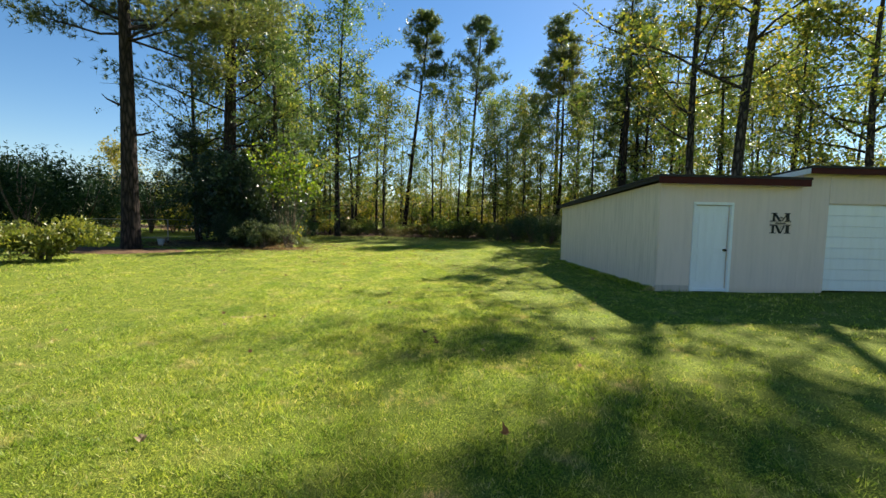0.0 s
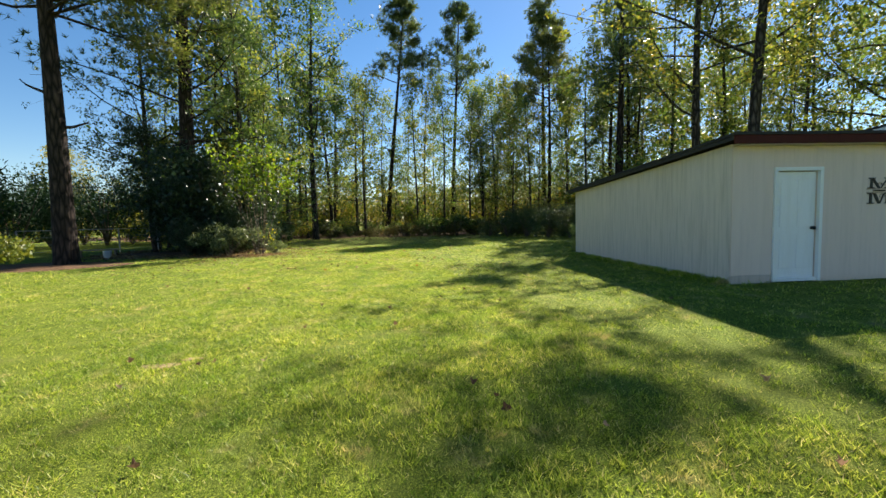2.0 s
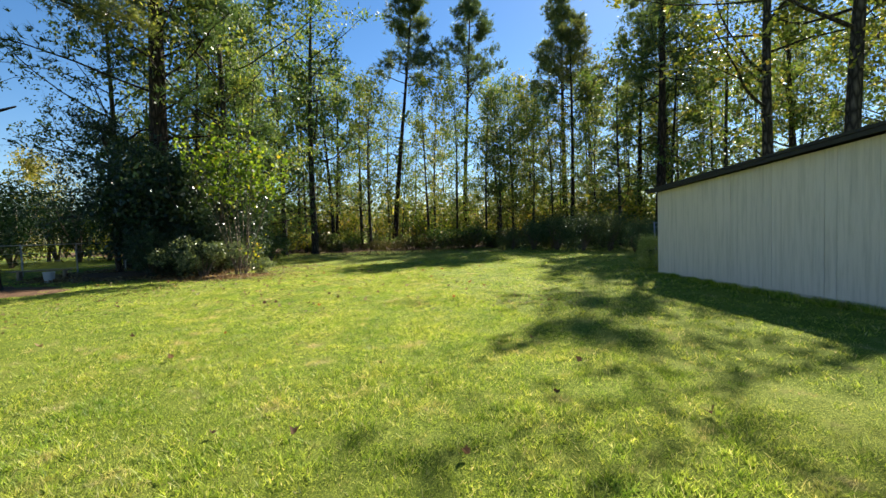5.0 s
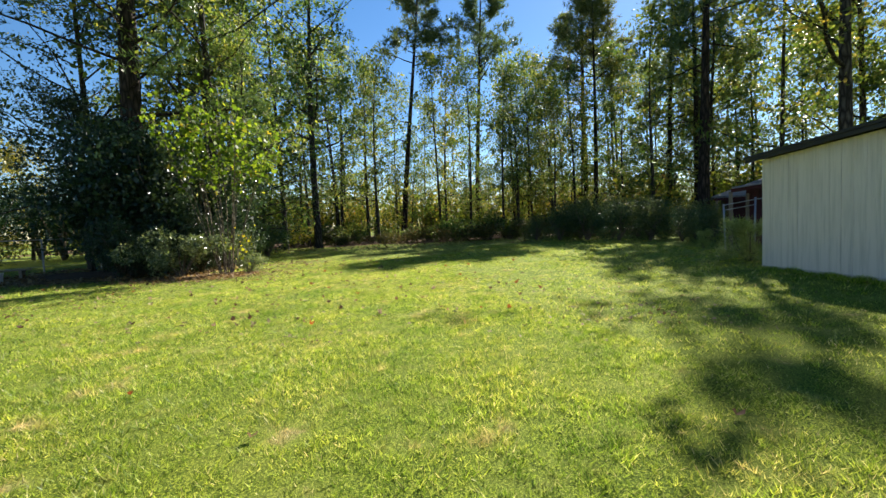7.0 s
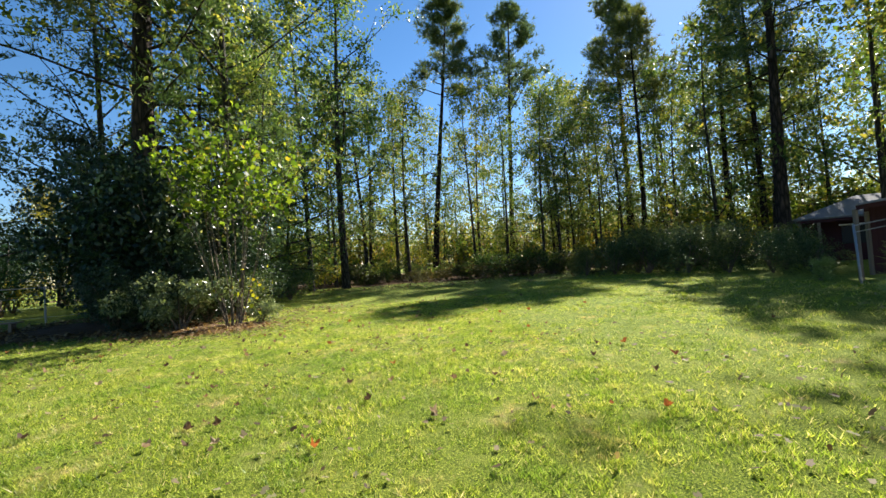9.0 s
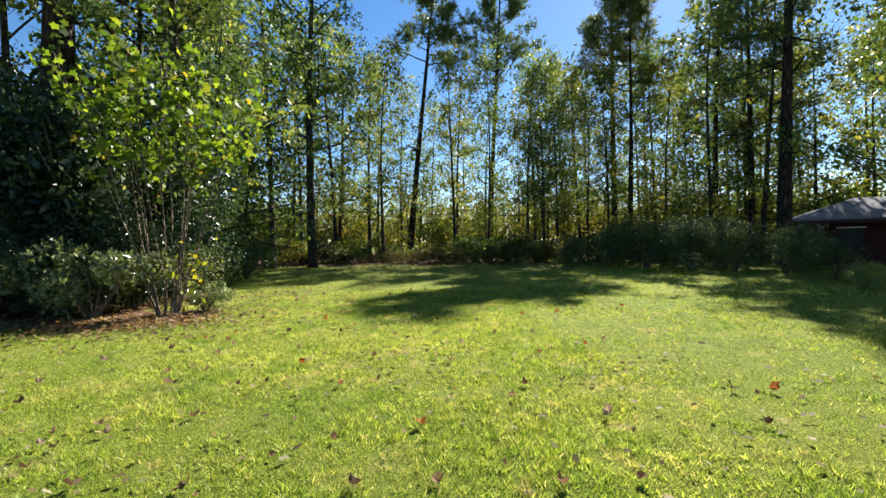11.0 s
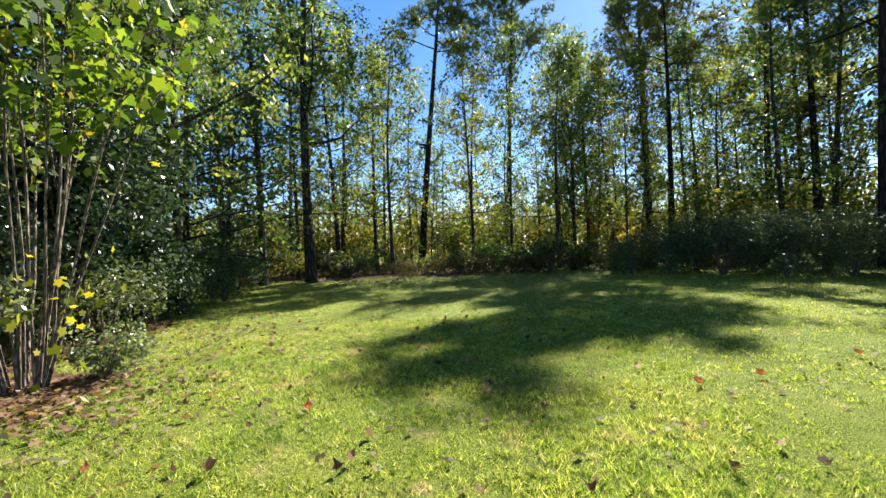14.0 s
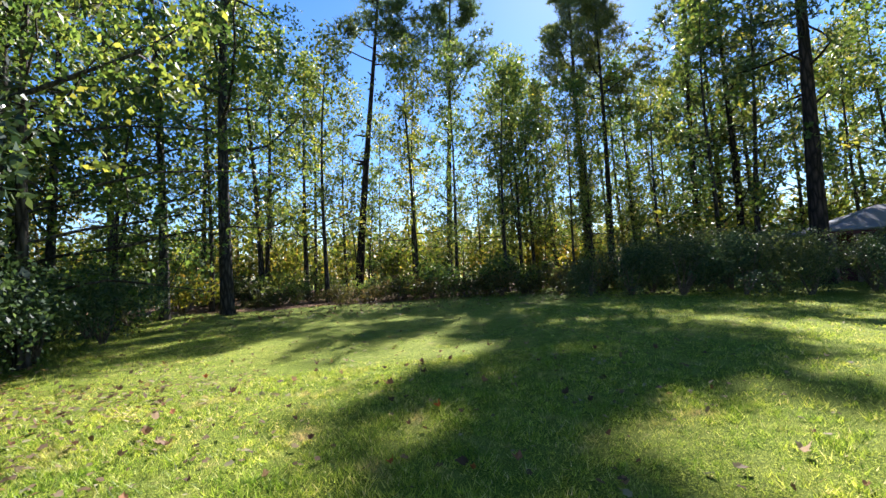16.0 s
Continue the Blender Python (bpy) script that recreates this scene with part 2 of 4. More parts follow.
def box(bm, a, b, bevel=0.0):
    """A box from corner a to corner b, its edges rounded off by bevel."""
    r = bmesh.ops.create_cube(bm, size=1.0)
    lo, hi = np.minimum(a, b), np.maximum(a, b)
    for v in r["verts"]:
        v.co = Vector([lo[i] + (v.co[i] + 0.5) * (hi[i] - lo[i]) for i in range(3)])
    if bevel:
        bmesh.ops.bevel(bm, geom=list({e for v in r["verts"] for e in v.link_edges}), offset=bevel, segments=1, affect="EDGES")
    return r["verts"]


def slab(bm, quad, height):
    """A prism: a plan of four (x, y, z_top) corners, with its underside `height` lower."""
    top = [bm.verts.new(p) for p in quad]
    low = [bm.verts.new((p[0], p[1], p[2] - height)) for p in quad]
    bm.faces.new(top)
    bm.faces.new(low[::-1])
    for i in range(4):
        j = (i + 1) % 4
        bm.faces.new((top[i], low[i], low[j], top[j]))
    bmesh.ops.recalc_face_normals(bm, faces=bm.faces)


class Tubes:
    """Tapered tubes along bent lines, gathered into one mesh."""

    def __init__(self):
        self.v, self.f = [], []

    def add(self, pts, radii, sides=6):
        pts = [Vector(p) for p in pts]
        base = len(self.v)
        for i, p in enumerate(pts):
            way = (pts[min(i + 1, len(pts) - 1)] - pts[max(i - 1, 0)]).normalized()
            a = way.orthogonal().normalized() if abs(way.z) < 0.9 else Vector((1, 0, 0))
            b = way.cross(a).normalized()
            a = b.cross(way).normalized()
            for k in range(sides):
                t = 2 * math.pi * k / sides
                self.v.append(p + (a * math.cos(t) + b * math.sin(t)) * radii[i])
        for i in range(len(pts) - 1):
            for k in range(sides):
                j = (k + 1) % sides
                self.f.append((base + i * sides + k, base + i * sides + j, base + (i + 1) * sides + j, base + (i + 1) * sides + k))
        self.f.append(tuple(range(base + (len(pts) - 1) * sides, base + len(pts) * sides)))

    def mesh(self, name):
        me = bpy.data.meshes.new(name)
        me.from_pydata([tuple(v) for v in self.v], [], self.f)
        me.polygons.foreach_set("use_smooth", [True] * len(me.polygons))
        me.update()
        return me


def unit(a):
    return a / np.maximum(np.linalg.norm(a, axis=-1, keepdims=True), 1e-6)


def leaf_verts(centres, size, r, droop=0.25, wide=0.55, fold=0.25, spread=0.3):
    """Pointed, slightly folded leaves at the given places."""
    n = len(centres)
    way = unit(r.normal(size=(n, 3)) - np.array([0, 0, droop]))
    side = unit(np.cross(way, r.normal(size=(n, 3))))
    up = np.cross(side, way)
    length = (size * (1 + spread * r.normal(size=n)).clip(0.5, 1.7))[:, None]
    c = np.asarray(centres)
    mid = c + way * length * 0.45 + up * length * fold * 0.4
    return np.stack([c, mid + side * length * wide * 0.5, c + way * length, mid - side * length * wide * 0.5], 1)


def lobed_verts(centres, size, r, droop=0.4):
    """Five-lobed leaves, each one ring of ten corners."""
    n = len(centres)
    way = unit(r.normal(size=(n, 3)) - np.array([0, 0, droop]))
    side = unit(np.cross(way, r.normal(size=(n, 3))))
    up = np.cross(side, way)
    ln = (size * r.uniform(0.6, 1.3, n))[:, None]
    ring = []
    for k in range(10):
        q = (0.3, 0.55, 0.36, 0.58, 0.38, 0.64, 0.38, 0.58, 0.36, 0.55)[k]
        a = -math.pi + 2 * math.pi * k / 10
        x, y = q * math.sin(a), 0.42 + q * math.cos(a)
        ring.append(np.asarray(centres) + way * ln * y + side * ln * x + up * ln * 0.25 * abs(x))
    return np.stack(ring, 1)


def needle_verts(centres, outward, size, r, count, width=0.045):
    """Tufts of long needles that fan out from each place."""
    c = np.repeat(centres, count, 0)
    o = np.repeat(outward, count, 0)
    way = unit(o * 0.8 + r.normal(size=c.shape) * 0.75 + np.array([0, 0, 0.25]))
    side = unit(np.cross(way, r.normal(size=c.shape))) * width * 0.5
    length = size * r.uniform(0.6, 1.3, (len(c), 1))
    return np.stack([c - side, c + side, c + way * length], 1)


def bent(start, way, length, r, steps=5, rise=0.0, wander=0.12):
    pts, w = [np.array(start, float)], np.array(way, float)
    for _ in range(steps):
        w = w + r.normal(size=3) * wander + np.array([0, 0, rise])
        w = w / np.linalg.norm(w)
        pts.append(pts[-1] + w * length / steps)
    return pts


def trunk_line(height, lean, r, wander, steps=9):
    ph = r.uniform(0, 6.28, 2)
    out = []
    for i in range(steps + 1):
        f = i / steps
        out.append(np.array([lean[0] * f + wander * math.sin(3.1 * f + ph[0]) * f, lean[1] * f + wander * math.sin(2.6 * f + ph[1]) * f, f * height]))
    return out


def along(line, f):
    k = f * (len(line) - 1)
    i = min(int(k), len(line) - 2)
    return line[i] + (line[i + 1] - line[i]) * (k - i)


def pine(name, seed, height, radius, base, spread, label, lean=(0, 0), boughs=30, tufts=22, needles=9, size=0.42, stubs=6, width=0.06, split=True, rising=0.9):
    """A tall bare-stemmed pine: trunk, limbs and a ragged crown of needle tufts."""
    r = np.random.default_rng(seed)
    t = thing(name, 0, 0, 0, label, "tree", "pines")
    line = trunk_line(height, lean, r, 0.25)
    tr = Tubes()
    tr.add([line[0] + np.array([0, 0, -0.3])] + [along(line, 0.012)] + line[1:], [radius * 1.35, radius * 1.08] + [radius * (1 - 0.82 * i / 9) for i in range(1, 10)], 12)
    lim, cs, os_ = tr, [], []
    for k in range(boughs + stubs):
        stub = k >= boughs
        f = r.uniform(base * 0.55, base) if stub else base + (1 - base) * ((k + r.uniform(0, 1)) / boughs) ** rising
        a = r.uniform(0, 6.283) if stub else k * 2.4 + r.normal() * 0.4
        g = (f - base) / (1 - base)
        length = r.uniform(0.4, 1.6) if stub else spread * (1.05 - 0.75 * max(g, 0) ** 1.4) * r.uniform(0.5, 1.15)
        way = np.array([math.cos(a), math.sin(a), 0.1 + 0.45 * max(g, 0) + r.normal() * 0.12])
        pts = bent(along(line, min(f, 0.995)), way, length, r, 4, 0.06)
        rb = max(0.016, min(radius * 0.2, 0.055) * (1.15 - g))
        one = Tubes() if split else lim
        one.add(pts, [rb * (1 - 0.17 * i) for i in range(5)], 5)
        if split:
            part("limb", one.mesh("limb"), PINE_BARK, t)
        if stub:
            continue
        for _ in range(tufts):
            q = along(pts, r.choice([0.62, 0.82, 1.0])) + r.normal(size=3) * np.array([0.36, 0.36, 0.24]) * (0.55 + 0.14 * length)
            cs.append(q)
            os_.append(unit(q - along(pts, 0.35)))
    part("trunk", tr.mesh("trunk"), PINE_BARK, t)
    part("crown", mesh_of("crown", needle_verts(np.array(cs), np.array(os_), size, r, needles, width), 3), NEEDLES, t)
    return t


def broadleaf(name, seed, height, radius, base, spread, leaves, size, mat, label, lean=(0, 0), limbs=20, category="tree", group="", wander=0.4, rise=0.1, puff=0.5, bark=None, split=True):
    """A leafy tree: tapered trunk, forking limbs and a crown of many single leaves with gaps between."""
    r = np.random.default_rng(seed)
    t = thing(name, 0, 0, 0, label, category, group)
    line = trunk_line(height, lean, r, wander)
    bark = bark or GREY_BARK
    tr = Tubes()
    tr.add([line[0] + np.array([0, 0, -0.3])] + [along(line, 0.015)] + line[1:], [radius * 1.4, radius * 1.05] + [radius * (1 - 0.9 * i / 9) for i in range(1, 10)], 9)
    whole, cs = tr, []
    per = leaves // (limbs * 4 + 4)
    for k in range(limbs):
        g = (k + r.uniform(0, 1)) / limbs
        f = base + (1 - base) * g * 0.97
        a = k * 2.4 + r.normal() * 0.5
        length = spread * (0.65 + 0.7 * math.sin(math.pi * min(1, 0.25 + g * 0.75)) - 0.45 * g) * r.uniform(0.4, 1.35)
        pts = bent(along(line, f), [math.cos(a), math.sin(a), 0.25 + 0.5 * g + 0.15 * r.normal()], length, r, 5, rise)
        rb = max(0.012, radius * 0.3 * (1.1 - g))
        lim = Tubes() if split else whole
        lim.add(pts, [rb * (1 - 0.16 * i) for i in range(6)], 5)
        for s in range(4):
            q0 = along(pts, 0.3 + 0.23 * s * r.uniform(0.8, 1.05))
            if s < 3:
                sub = bent(q0, r.normal(size=3) * np.array([1, 1, 0.6]) + np.array([0, 0, 0.15]), length * r.uniform(0.25, 0.5), r, 3, 0.02, 0.25)
                lim.add(sub, [rb * 0.4, rb * 0.3, rb * 0.2, 0.004], 3)
            else:
                sub = pts[2:]
            sprigs = max(2, per // 16)
            at = np.array([along(sub, min(f2, 1.0)) for f2 in r.uniform(0.15, 1.08, sprigs)]) + r.normal(size=(sprigs, 3)) * puff * np.array([0.9, 0.9, 0.7])
            cs.append(at[r.integers(0, sprigs, per)] + r.normal(size=(per, 3)) * size * np.array([1.15, 1.15, 0.8]))
        if split:
            part("limb", lim.mesh("limb"), bark, t)
    top = np.array([along(line, f2) for f2 in r.uniform(0.85, 1.0, per * 4)]) + r.normal(size=(per * 4, 3)) * puff
    cs.append(top)
    part("trunk", whole.mesh("trunk"), bark, t)
    part("crown", mesh_of("crown", leaf_verts(np.concatenate(cs), size, r), 4), mat, t)
    return t


def lumpy(n, r, rx, ry, h, lumps=14, hollow=0.55):
    """Places in a ragged mound of several overlapping lumps."""
    c = np.stack([r.normal(size=lumps) * rx * 0.42, r.normal(size=lumps) * ry * 0.42, h * r.uniform(0.22, 0.78, lumps)], 1)
    s = r.uniform(0.28, 0.5, lumps)
    k = r.integers(0, lumps, n)
    d = unit(r.normal(size=(n, 3))) * (hollow + (1.05 - hollow) * r.uniform(0, 1, (n, 1)) ** 0.6)
    p = c[k] + d * s[k][:, None] * np.array([rx, ry, h * 0.62])
    p[:, 2] = np.abs(p[:, 2]) + 0.02
    return p


def bush(name, seed, rx, ry, h, leaves, size, mat, label, stems=9, category="bush", group="", lumps=14, droop=0.1, wide=0.55):
    """A shrub: stems from one root and a ragged mass of leaves."""
    r = np.random.default_rng(seed)
    t = thing(name, 0, 0, 0, label, category, group)
    for k in range(stems):
        a = r.uniform(0, 6.283)
        pts = bent([0.012 * math.cos(a), 0.012 * math.sin(a), -0.1], [0.5 * math.cos(a) * rx / h, 0.5 * math.sin(a) * ry / h, 1.0], h * r.uniform(0.65, 0.95), r, 5, 0, 0.1)
        rb = 0.012 + 0.012 * h
        st = Tubes()
        st.add(pts, [rb * (1 - 0.16 * i) for i in range(6)], 5)
        part("stem", st.mesh("stem"), TWIG_BARK, t)
    part("foliage", mesh_of("foliage", leaf_verts(lumpy(leaves, r, rx, ry, h, lumps), size, r, droop, wide), 4), mat, t)
    return t


def put(template, spots, r_seed, jitter=0.1):
    """The first spot takes the template itself; the others take copies. Spots: x, y, size."""
    r = np.random.default_rng(r_seed)
    for i, (x, y, s) in enumerate(spots):
        m = pose(x, y, float(gz(x, y)), 0, 0, r.uniform(0, 360)) @ Matrix.Diagonal((s * r.uniform(1 - jitter, 1 + jitter),) * 2 + (s, 1))
        if i == 0:
            keep = m
        else:
            copy_thing(template, Matrix.Identity(4)).matrix_basis = m
    template.matrix_basis = keep

# ---- ground ----


def steps(near, far, fine, n):
    """Even steps up to near on both sides, then ever wider ones out to far."""
    inner = np.arange(-near, near + 1e-6, fine)
    out = near + (far - near) * (np.linspace(0, 1, n)[1:] ** 3)
    return np.concatenate([-out[::-1], inner, out])


gx, gy = steps(30, 1500, 1.0, 16), steps(40, 1500, 1.0, 16) + 20
GX, GY = np.meshgrid(gx, gy)
fade = np.exp(-((np.hypot(GX, GY - 20) / 60) ** 4))
GZ = -0.07 + (gz(GX, GY) + 0.07) * fade
nx, ny = len(gx), len(gy)
gm = bpy.data.meshes.new("ground")
idx = np.arange(nx * ny).reshape(ny, nx)
gm.from_pydata(np.stack([GX, GY, GZ], -1).reshape(-1, 3).tolist(), [], np.stack([idx[:-1, :-1], idx[:-1, 1:], idx[1:, 1:], idx[1:, :-1]], -1).reshape(-1, 4).tolist())
gm.polygons.foreach_set("use_smooth", [True] * len(gm.polygons))
tagged(part("ground", gm, LAWN), "mown green lawn with yellowed dry patches, reaching a field", "lawn", kind="structure")


def bed(name, cx, cy, rx, ry, seed, label, lift=0.012):
    """A low ragged sheet of leafy soil on the lawn."""
    r = np.random.default_rng(seed)
    bm = bmesh.new()
    rings = []
    ph = r.uniform(0, 6.28, 3)
    for k, f in enumerate((0.25, 0.5, 0.75, 0.92, 1.0)):
        ring = []
        for i in range(48):
            a = 2 * math.pi * i / 48
            w = 1 + 0.12 * math.sin(3 * a + ph[0]) + 0.07 * math.sin(7 * a + ph[1]) + 0.04 * math.sin(13 * a + ph[2])
            x, y = cx + rx * f * w * math.cos(a), cy + ry * f * w * math.sin(a)
            ring.append(bm.verts.new((x, y, float(gz(x, y)) + (lift + min(0.05, 0.05 * rx) * (1 - f) if k < 4 else -0.01))))
        rings.append(ring)
    bm.faces.new(rings[0])
    for a, b in zip(rings, rings[1:]):
        for i in range(48):
            bm.faces.new((a[i], b[i], b[(i + 1) % 48], a[(i + 1) % 48]))
    bmesh.ops.recalc_face_normals(bm, faces=bm.faces)
    return tagged(part(name, bm, SOIL), label, "soil", kind="structure")


bed("ground_bed_1", -8.9, 25.2, 3.6, 3.4, 1, "brown leaf litter and bare soil under the evergreen thicket")
bed("ground_bed_2", -11.2, 19.3, 3.0, 2.3, 2, "bare reddish soil with pine straw around a pine")
bed("ground_bed_3", -5.5, 22.6, 2.0, 0.95, 4, "reddish leaf litter under the young tree")
for k, (x, y, rx, ry) in enumerate(((0.07, 7.28, 0.2, 0.08), (0.27, 7.46, 0.13, 0.05))):
    bed("ground_bare_patch", x, y, rx, ry, 10 + k, "small bare sandy patch worn into the lawn", 0.005).data.materials[0] = SAND
bed("ground_wood_floor", 4, 60, 50, 17.5, 3, "shaded woodland floor of brown leaves and twigs", 0.02)

# ---- shed with door ----
SX, SY, SYB, GXL = 8.63, 10.5, 18.0, 12.12


def side_top(y):
    return 2.60 + (2.20 - 2.60) * (y - SY) / (SYB - SY)


shed = thing("shed", SX, SY, 0, "low beige wooden shed with ribbed siding and a dark red fascia", "shed")


def local(ob, x, y, z=0.0):
    return (x - ob.matrix_basis.translation.x, y - ob.matrix_basis.translation.y, z - ob.matrix_basis.translation.z)


def shed_box(bm, a, b, bevel=0.0, of=None):
    of = of or shed
    return box(bm, local(of, *a), local(of, *b), bevel)


DX0, DX1, DH = 9.53, 10.38, 2.06        # door opening
bm = bmesh.new()
shed_box(bm, (SX + 0.03, SY + 0.03, -0.2), (DX0, SY + 0.13, 2.56))
shed_box(bm, (DX1, SY + 0.03, -0.2), (GXL, SY + 0.13, 2.56))
shed_box(bm, (DX0, SY + 0.03, DH), (DX1, SY + 0.13, 2.56))
front_wall = part("front_wall", bm, BEIGE, shed)
bm = bmesh.new()
q = [local(shed, x, y, side_top(y) - 0.03) for x, y in ((SX + 0.03, SY + 0.131), (SX + 0.13, SY + 0.131), (SX + 0.13, SYB), (SX + 0.03, SYB))]
slab(bm, q, 2.36)
side_wall = part("side_wall", bm, SIDE_BEIGE, shed)
bm = bmesh.new()
shed_box(bm, (SX + 0.131, SYB - 0.1, -0.2), (GXL, SYB, 2.16))
part("back_wall", bm, BEIGE, shed)
bm = bmesh.new()
shed_box(bm, (SX - 0.015, SY - 0.015, -0.2), (DX0 - 0.09, SY + 0.028, 0.09), 0.008)
part("footing", bm, CONCRETE, shed, "stained concrete footing")
bm = bmesh.new()
shed_box(bm, (SX - 0.02, SY + 0.03, -0.2), (SX + 0.028, SYB, 0.02), 0.008)
part("footing", bm, CONCRETE, shed, "stained concrete footing")
bm = bmesh.new()
q = [local(shed, x, y, z) for x, y, z in ((SX - 0.2, SY - 0.3, 2.745), (GXL - 0.01, SY - 0.3, 2.745), (GXL - 0.01, SYB + 0.25, 2.275), (SX - 0.2, SYB + 0.25, 2.275))]
slab(bm, q, 0.05)
part("roof", bm, ROOFING, shed, "thin dark roll roofing with a ragged edge")
bm = bmesh.new()
shed_box(bm, (SX - 0.19, SY - 0.28, 2.535), (GXL - 0.015, SY - 0.24, 2.692), 0.006)
part("fascia", bm, OXBLOOD, shed, "dark red fascia board")
bm = bmesh.new()
shed_box(bm, (SX, SY - 0.24, 2.54), (GXL - 0.015, SY + 0.0, 2.565))
part("soffit", bm, BEIGE, shed)
bm = bmesh.new()
q = [local(shed, x, y, z) for x, y, z in ((SX - 0.185, SY - 0.239, 2.68), (SX - 0.15, SY - 0.239, 2.68), (SX - 0.15, SYB + 0.22, 2.222), (SX - 0.185, SYB + 0.22, 2.222))]
slab(bm, q, 0.07)
part("barge_board", bm, ROOFING, shed, "dark weathered board under the roof edge")

door = part("door", (lambda b: (shed_box(b, (DX0 + 0.012, SY + 0.045, 0.02), (DX1 - 0.012, SY + 0.085, DH - 0.012), 0.004), b)[1])(bmesh.new()), WHITE, shed, "closed white door with two faint long panels")
for x0, x1 in ((DX0 + 0.11, DX0 + 0.385), (DX0 + 0.465, DX1 - 0.11)):
    for z0, z1 in ((0.2, 0.85), (1.0, 1.9)):
        bm = bmesh.new()
        shed_box(bm, (x0, SY + 0.036, z0), (x1, SY + 0.046, z1), 0.006)
        part("panel", bm, WHITE, door)
bm = bmesh.new()
r0 = bmesh.ops.create_cone(bm, segments=14, radius1=0.03, radius2=0.03, depth=0.02, cap_ends=True)
bmesh.ops.rotate(bm, verts=bm.verts, cent=(0, 0, 0), matrix=Matrix.Rotation(math.pi / 2, 3, "X"))
r1 = bmesh.ops.create_uvsphere(bm, u_segments=12, v_segments=8, radius=0.036)
bmesh.ops.translate(bm, verts=r1["verts"], vec=(0, -0.045, 0))
bmesh.ops.translate(bm, verts=bm.verts, vec=local(shed, DX1 - 0.08, SY + 0.035, 0.97))
part("knob", bm, BLACK, door, "black door knob")
for nm, a, b in (("jamb_trim", (DX0 - 0.07, SY - 0.034, -0.05), (DX0 - 0.002, SY + 0.04, DH + 0.001)), ("jamb_trim", (DX1 + 0.002, SY - 0.034, -0.05), (DX1 + 0.07, SY + 0.04, DH + 0.001)), ("head_trim", (DX0 - 0.07, SY - 0.036, DH + 0.002), (DX1 + 0.07, SY + 0.04, DH + 0.07)), ("sill", (DX0, SY - 0.02, -0.05), (DX1, SY + 0.1, 0.018))):
    bm = bmesh.new()
    shed_box(bm, a, b, 0.005)
    part(nm, bm, WHITE, shed, "white painted door trim")

# ---- garage beside it ----
GDX0, GDX1, GDH = 12.84, 15.55, 2.14
garage = thing("garage", GXL, SY, 0, "taller beige garage with a white sectional roller door", "garage")
bm = bmesh.new()
shed_box(bm, (GXL + 0.01, SY + 0.03, -0.2), (GDX0, SY + 0.13, 2.92), of=garage)
shed_box(bm, (GDX1, SY + 0.03, -0.2), (17.5, SY + 0.13, 2.92), of=garage)
shed_box(bm, (GDX0, SY + 0.03, GDH), (GDX1, SY + 0.13, 2.92), of=garage)
garage_front = part("front_wall", bm, BEIGE, garage)
bm = bmesh.new()
slab(bm, [local(garage, x, y, z) for x, y, z in ((GXL + 0.01, SY + 0.131, 2.9), (GXL + 0.11, SY + 0.131, 2.9), (GXL + 0.11, SYB, 2.42), (GXL + 0.01, SYB, 2.42))], 2.5)
part("side_wall", bm, BEIGE, garage)
bm = bmesh.new()
slab(bm, [local(garage, x, y, z) for x, y, z in ((17.4, SY + 0.131, 2.9), (17.5, SY + 0.131, 2.9), (17.5, SYB, 2.42), (17.4, SYB, 2.42))], 2.6)
part("side_wall", bm, BEIGE, garage)
bm = bmesh.new()
shed_box(bm, (GXL + 0.12, SYB - 0.1, -0.2), (17.39, SYB, 2.4), of=garage)
part("back_wall", bm, BEIGE, garage)
bm = bmesh.new()
slab(bm, [local(garage, x, y, z) for x, y, z in ((GXL - 0.04, SY - 0.3, 3.03), (17.7, SY - 0.3, 3.05), (17.7, SYB + 0.2, 2.52), (GXL - 0.04, SYB + 0.2, 2.5))], 0.05)
part("roof", bm, ROOFING, garage, "dark roofing sheet")
bm = bmesh.new()
shed_box(bm, (GXL - 0.03, SY - 0.28, 2.84), (17.68, SY - 0.24, 2.975), 0.006, of=garage)
part("fascia", bm, OXBLOOD, garage, "dark red fascia board")
bm = bmesh.new()
slab(bm, [local(garage, x, y, z) for x, y, z in ((GXL - 0.034, SY - 0.238, 2.972), (GXL - 0.005, SY - 0.238, 2.972), (GXL - 0.005, SYB, 2.47), (GXL - 0.034, SYB, 2.47))], 0.12)
part("barge_board", bm, WHITE, garage, "white barge board")
bm = bmesh.new()
shed_box(bm, (GDX0 - 0.01, SY - 0.006, GDH + 0.02), (GDX1 + 0.01, SY + 0.028, 2.84), 0.005, of=garage)
part("header_panel", bm, BEIGE, garage, "smooth beige header panel")
gdoor = part("garage_door", (lambda b: (shed_box(b, (GDX0 + 0.02, SY + 0.075, 0.0), (GDX1 - 0.02, SY + 0.1, GDH), 0, of=garage), b)[1])(bmesh.new()), WHITE, garage, "closed white sectional garage door")
for k in range(4):
    for half in (0.03, 0.285):
        bm = bmesh.new()
        z0 = 0.008 + k * 0.533 + (0 if half < 0.1 else 0.27)
        shed_box(bm, (GDX0 + 0.022, SY + 0.05, z0), (GDX1 - 0.022, SY + 0.074, z0 + (0.262 if half < 0.1 else 0.255)), 0.008, of=garage)
        part("panel", bm, WHITE, gdoor)

# ---- monogram sign ----
sign = thing("monogram_sign", 11.64, SY - 0.004, 1.655, "black metal split-letter monogram sign hung on siding", "sign")


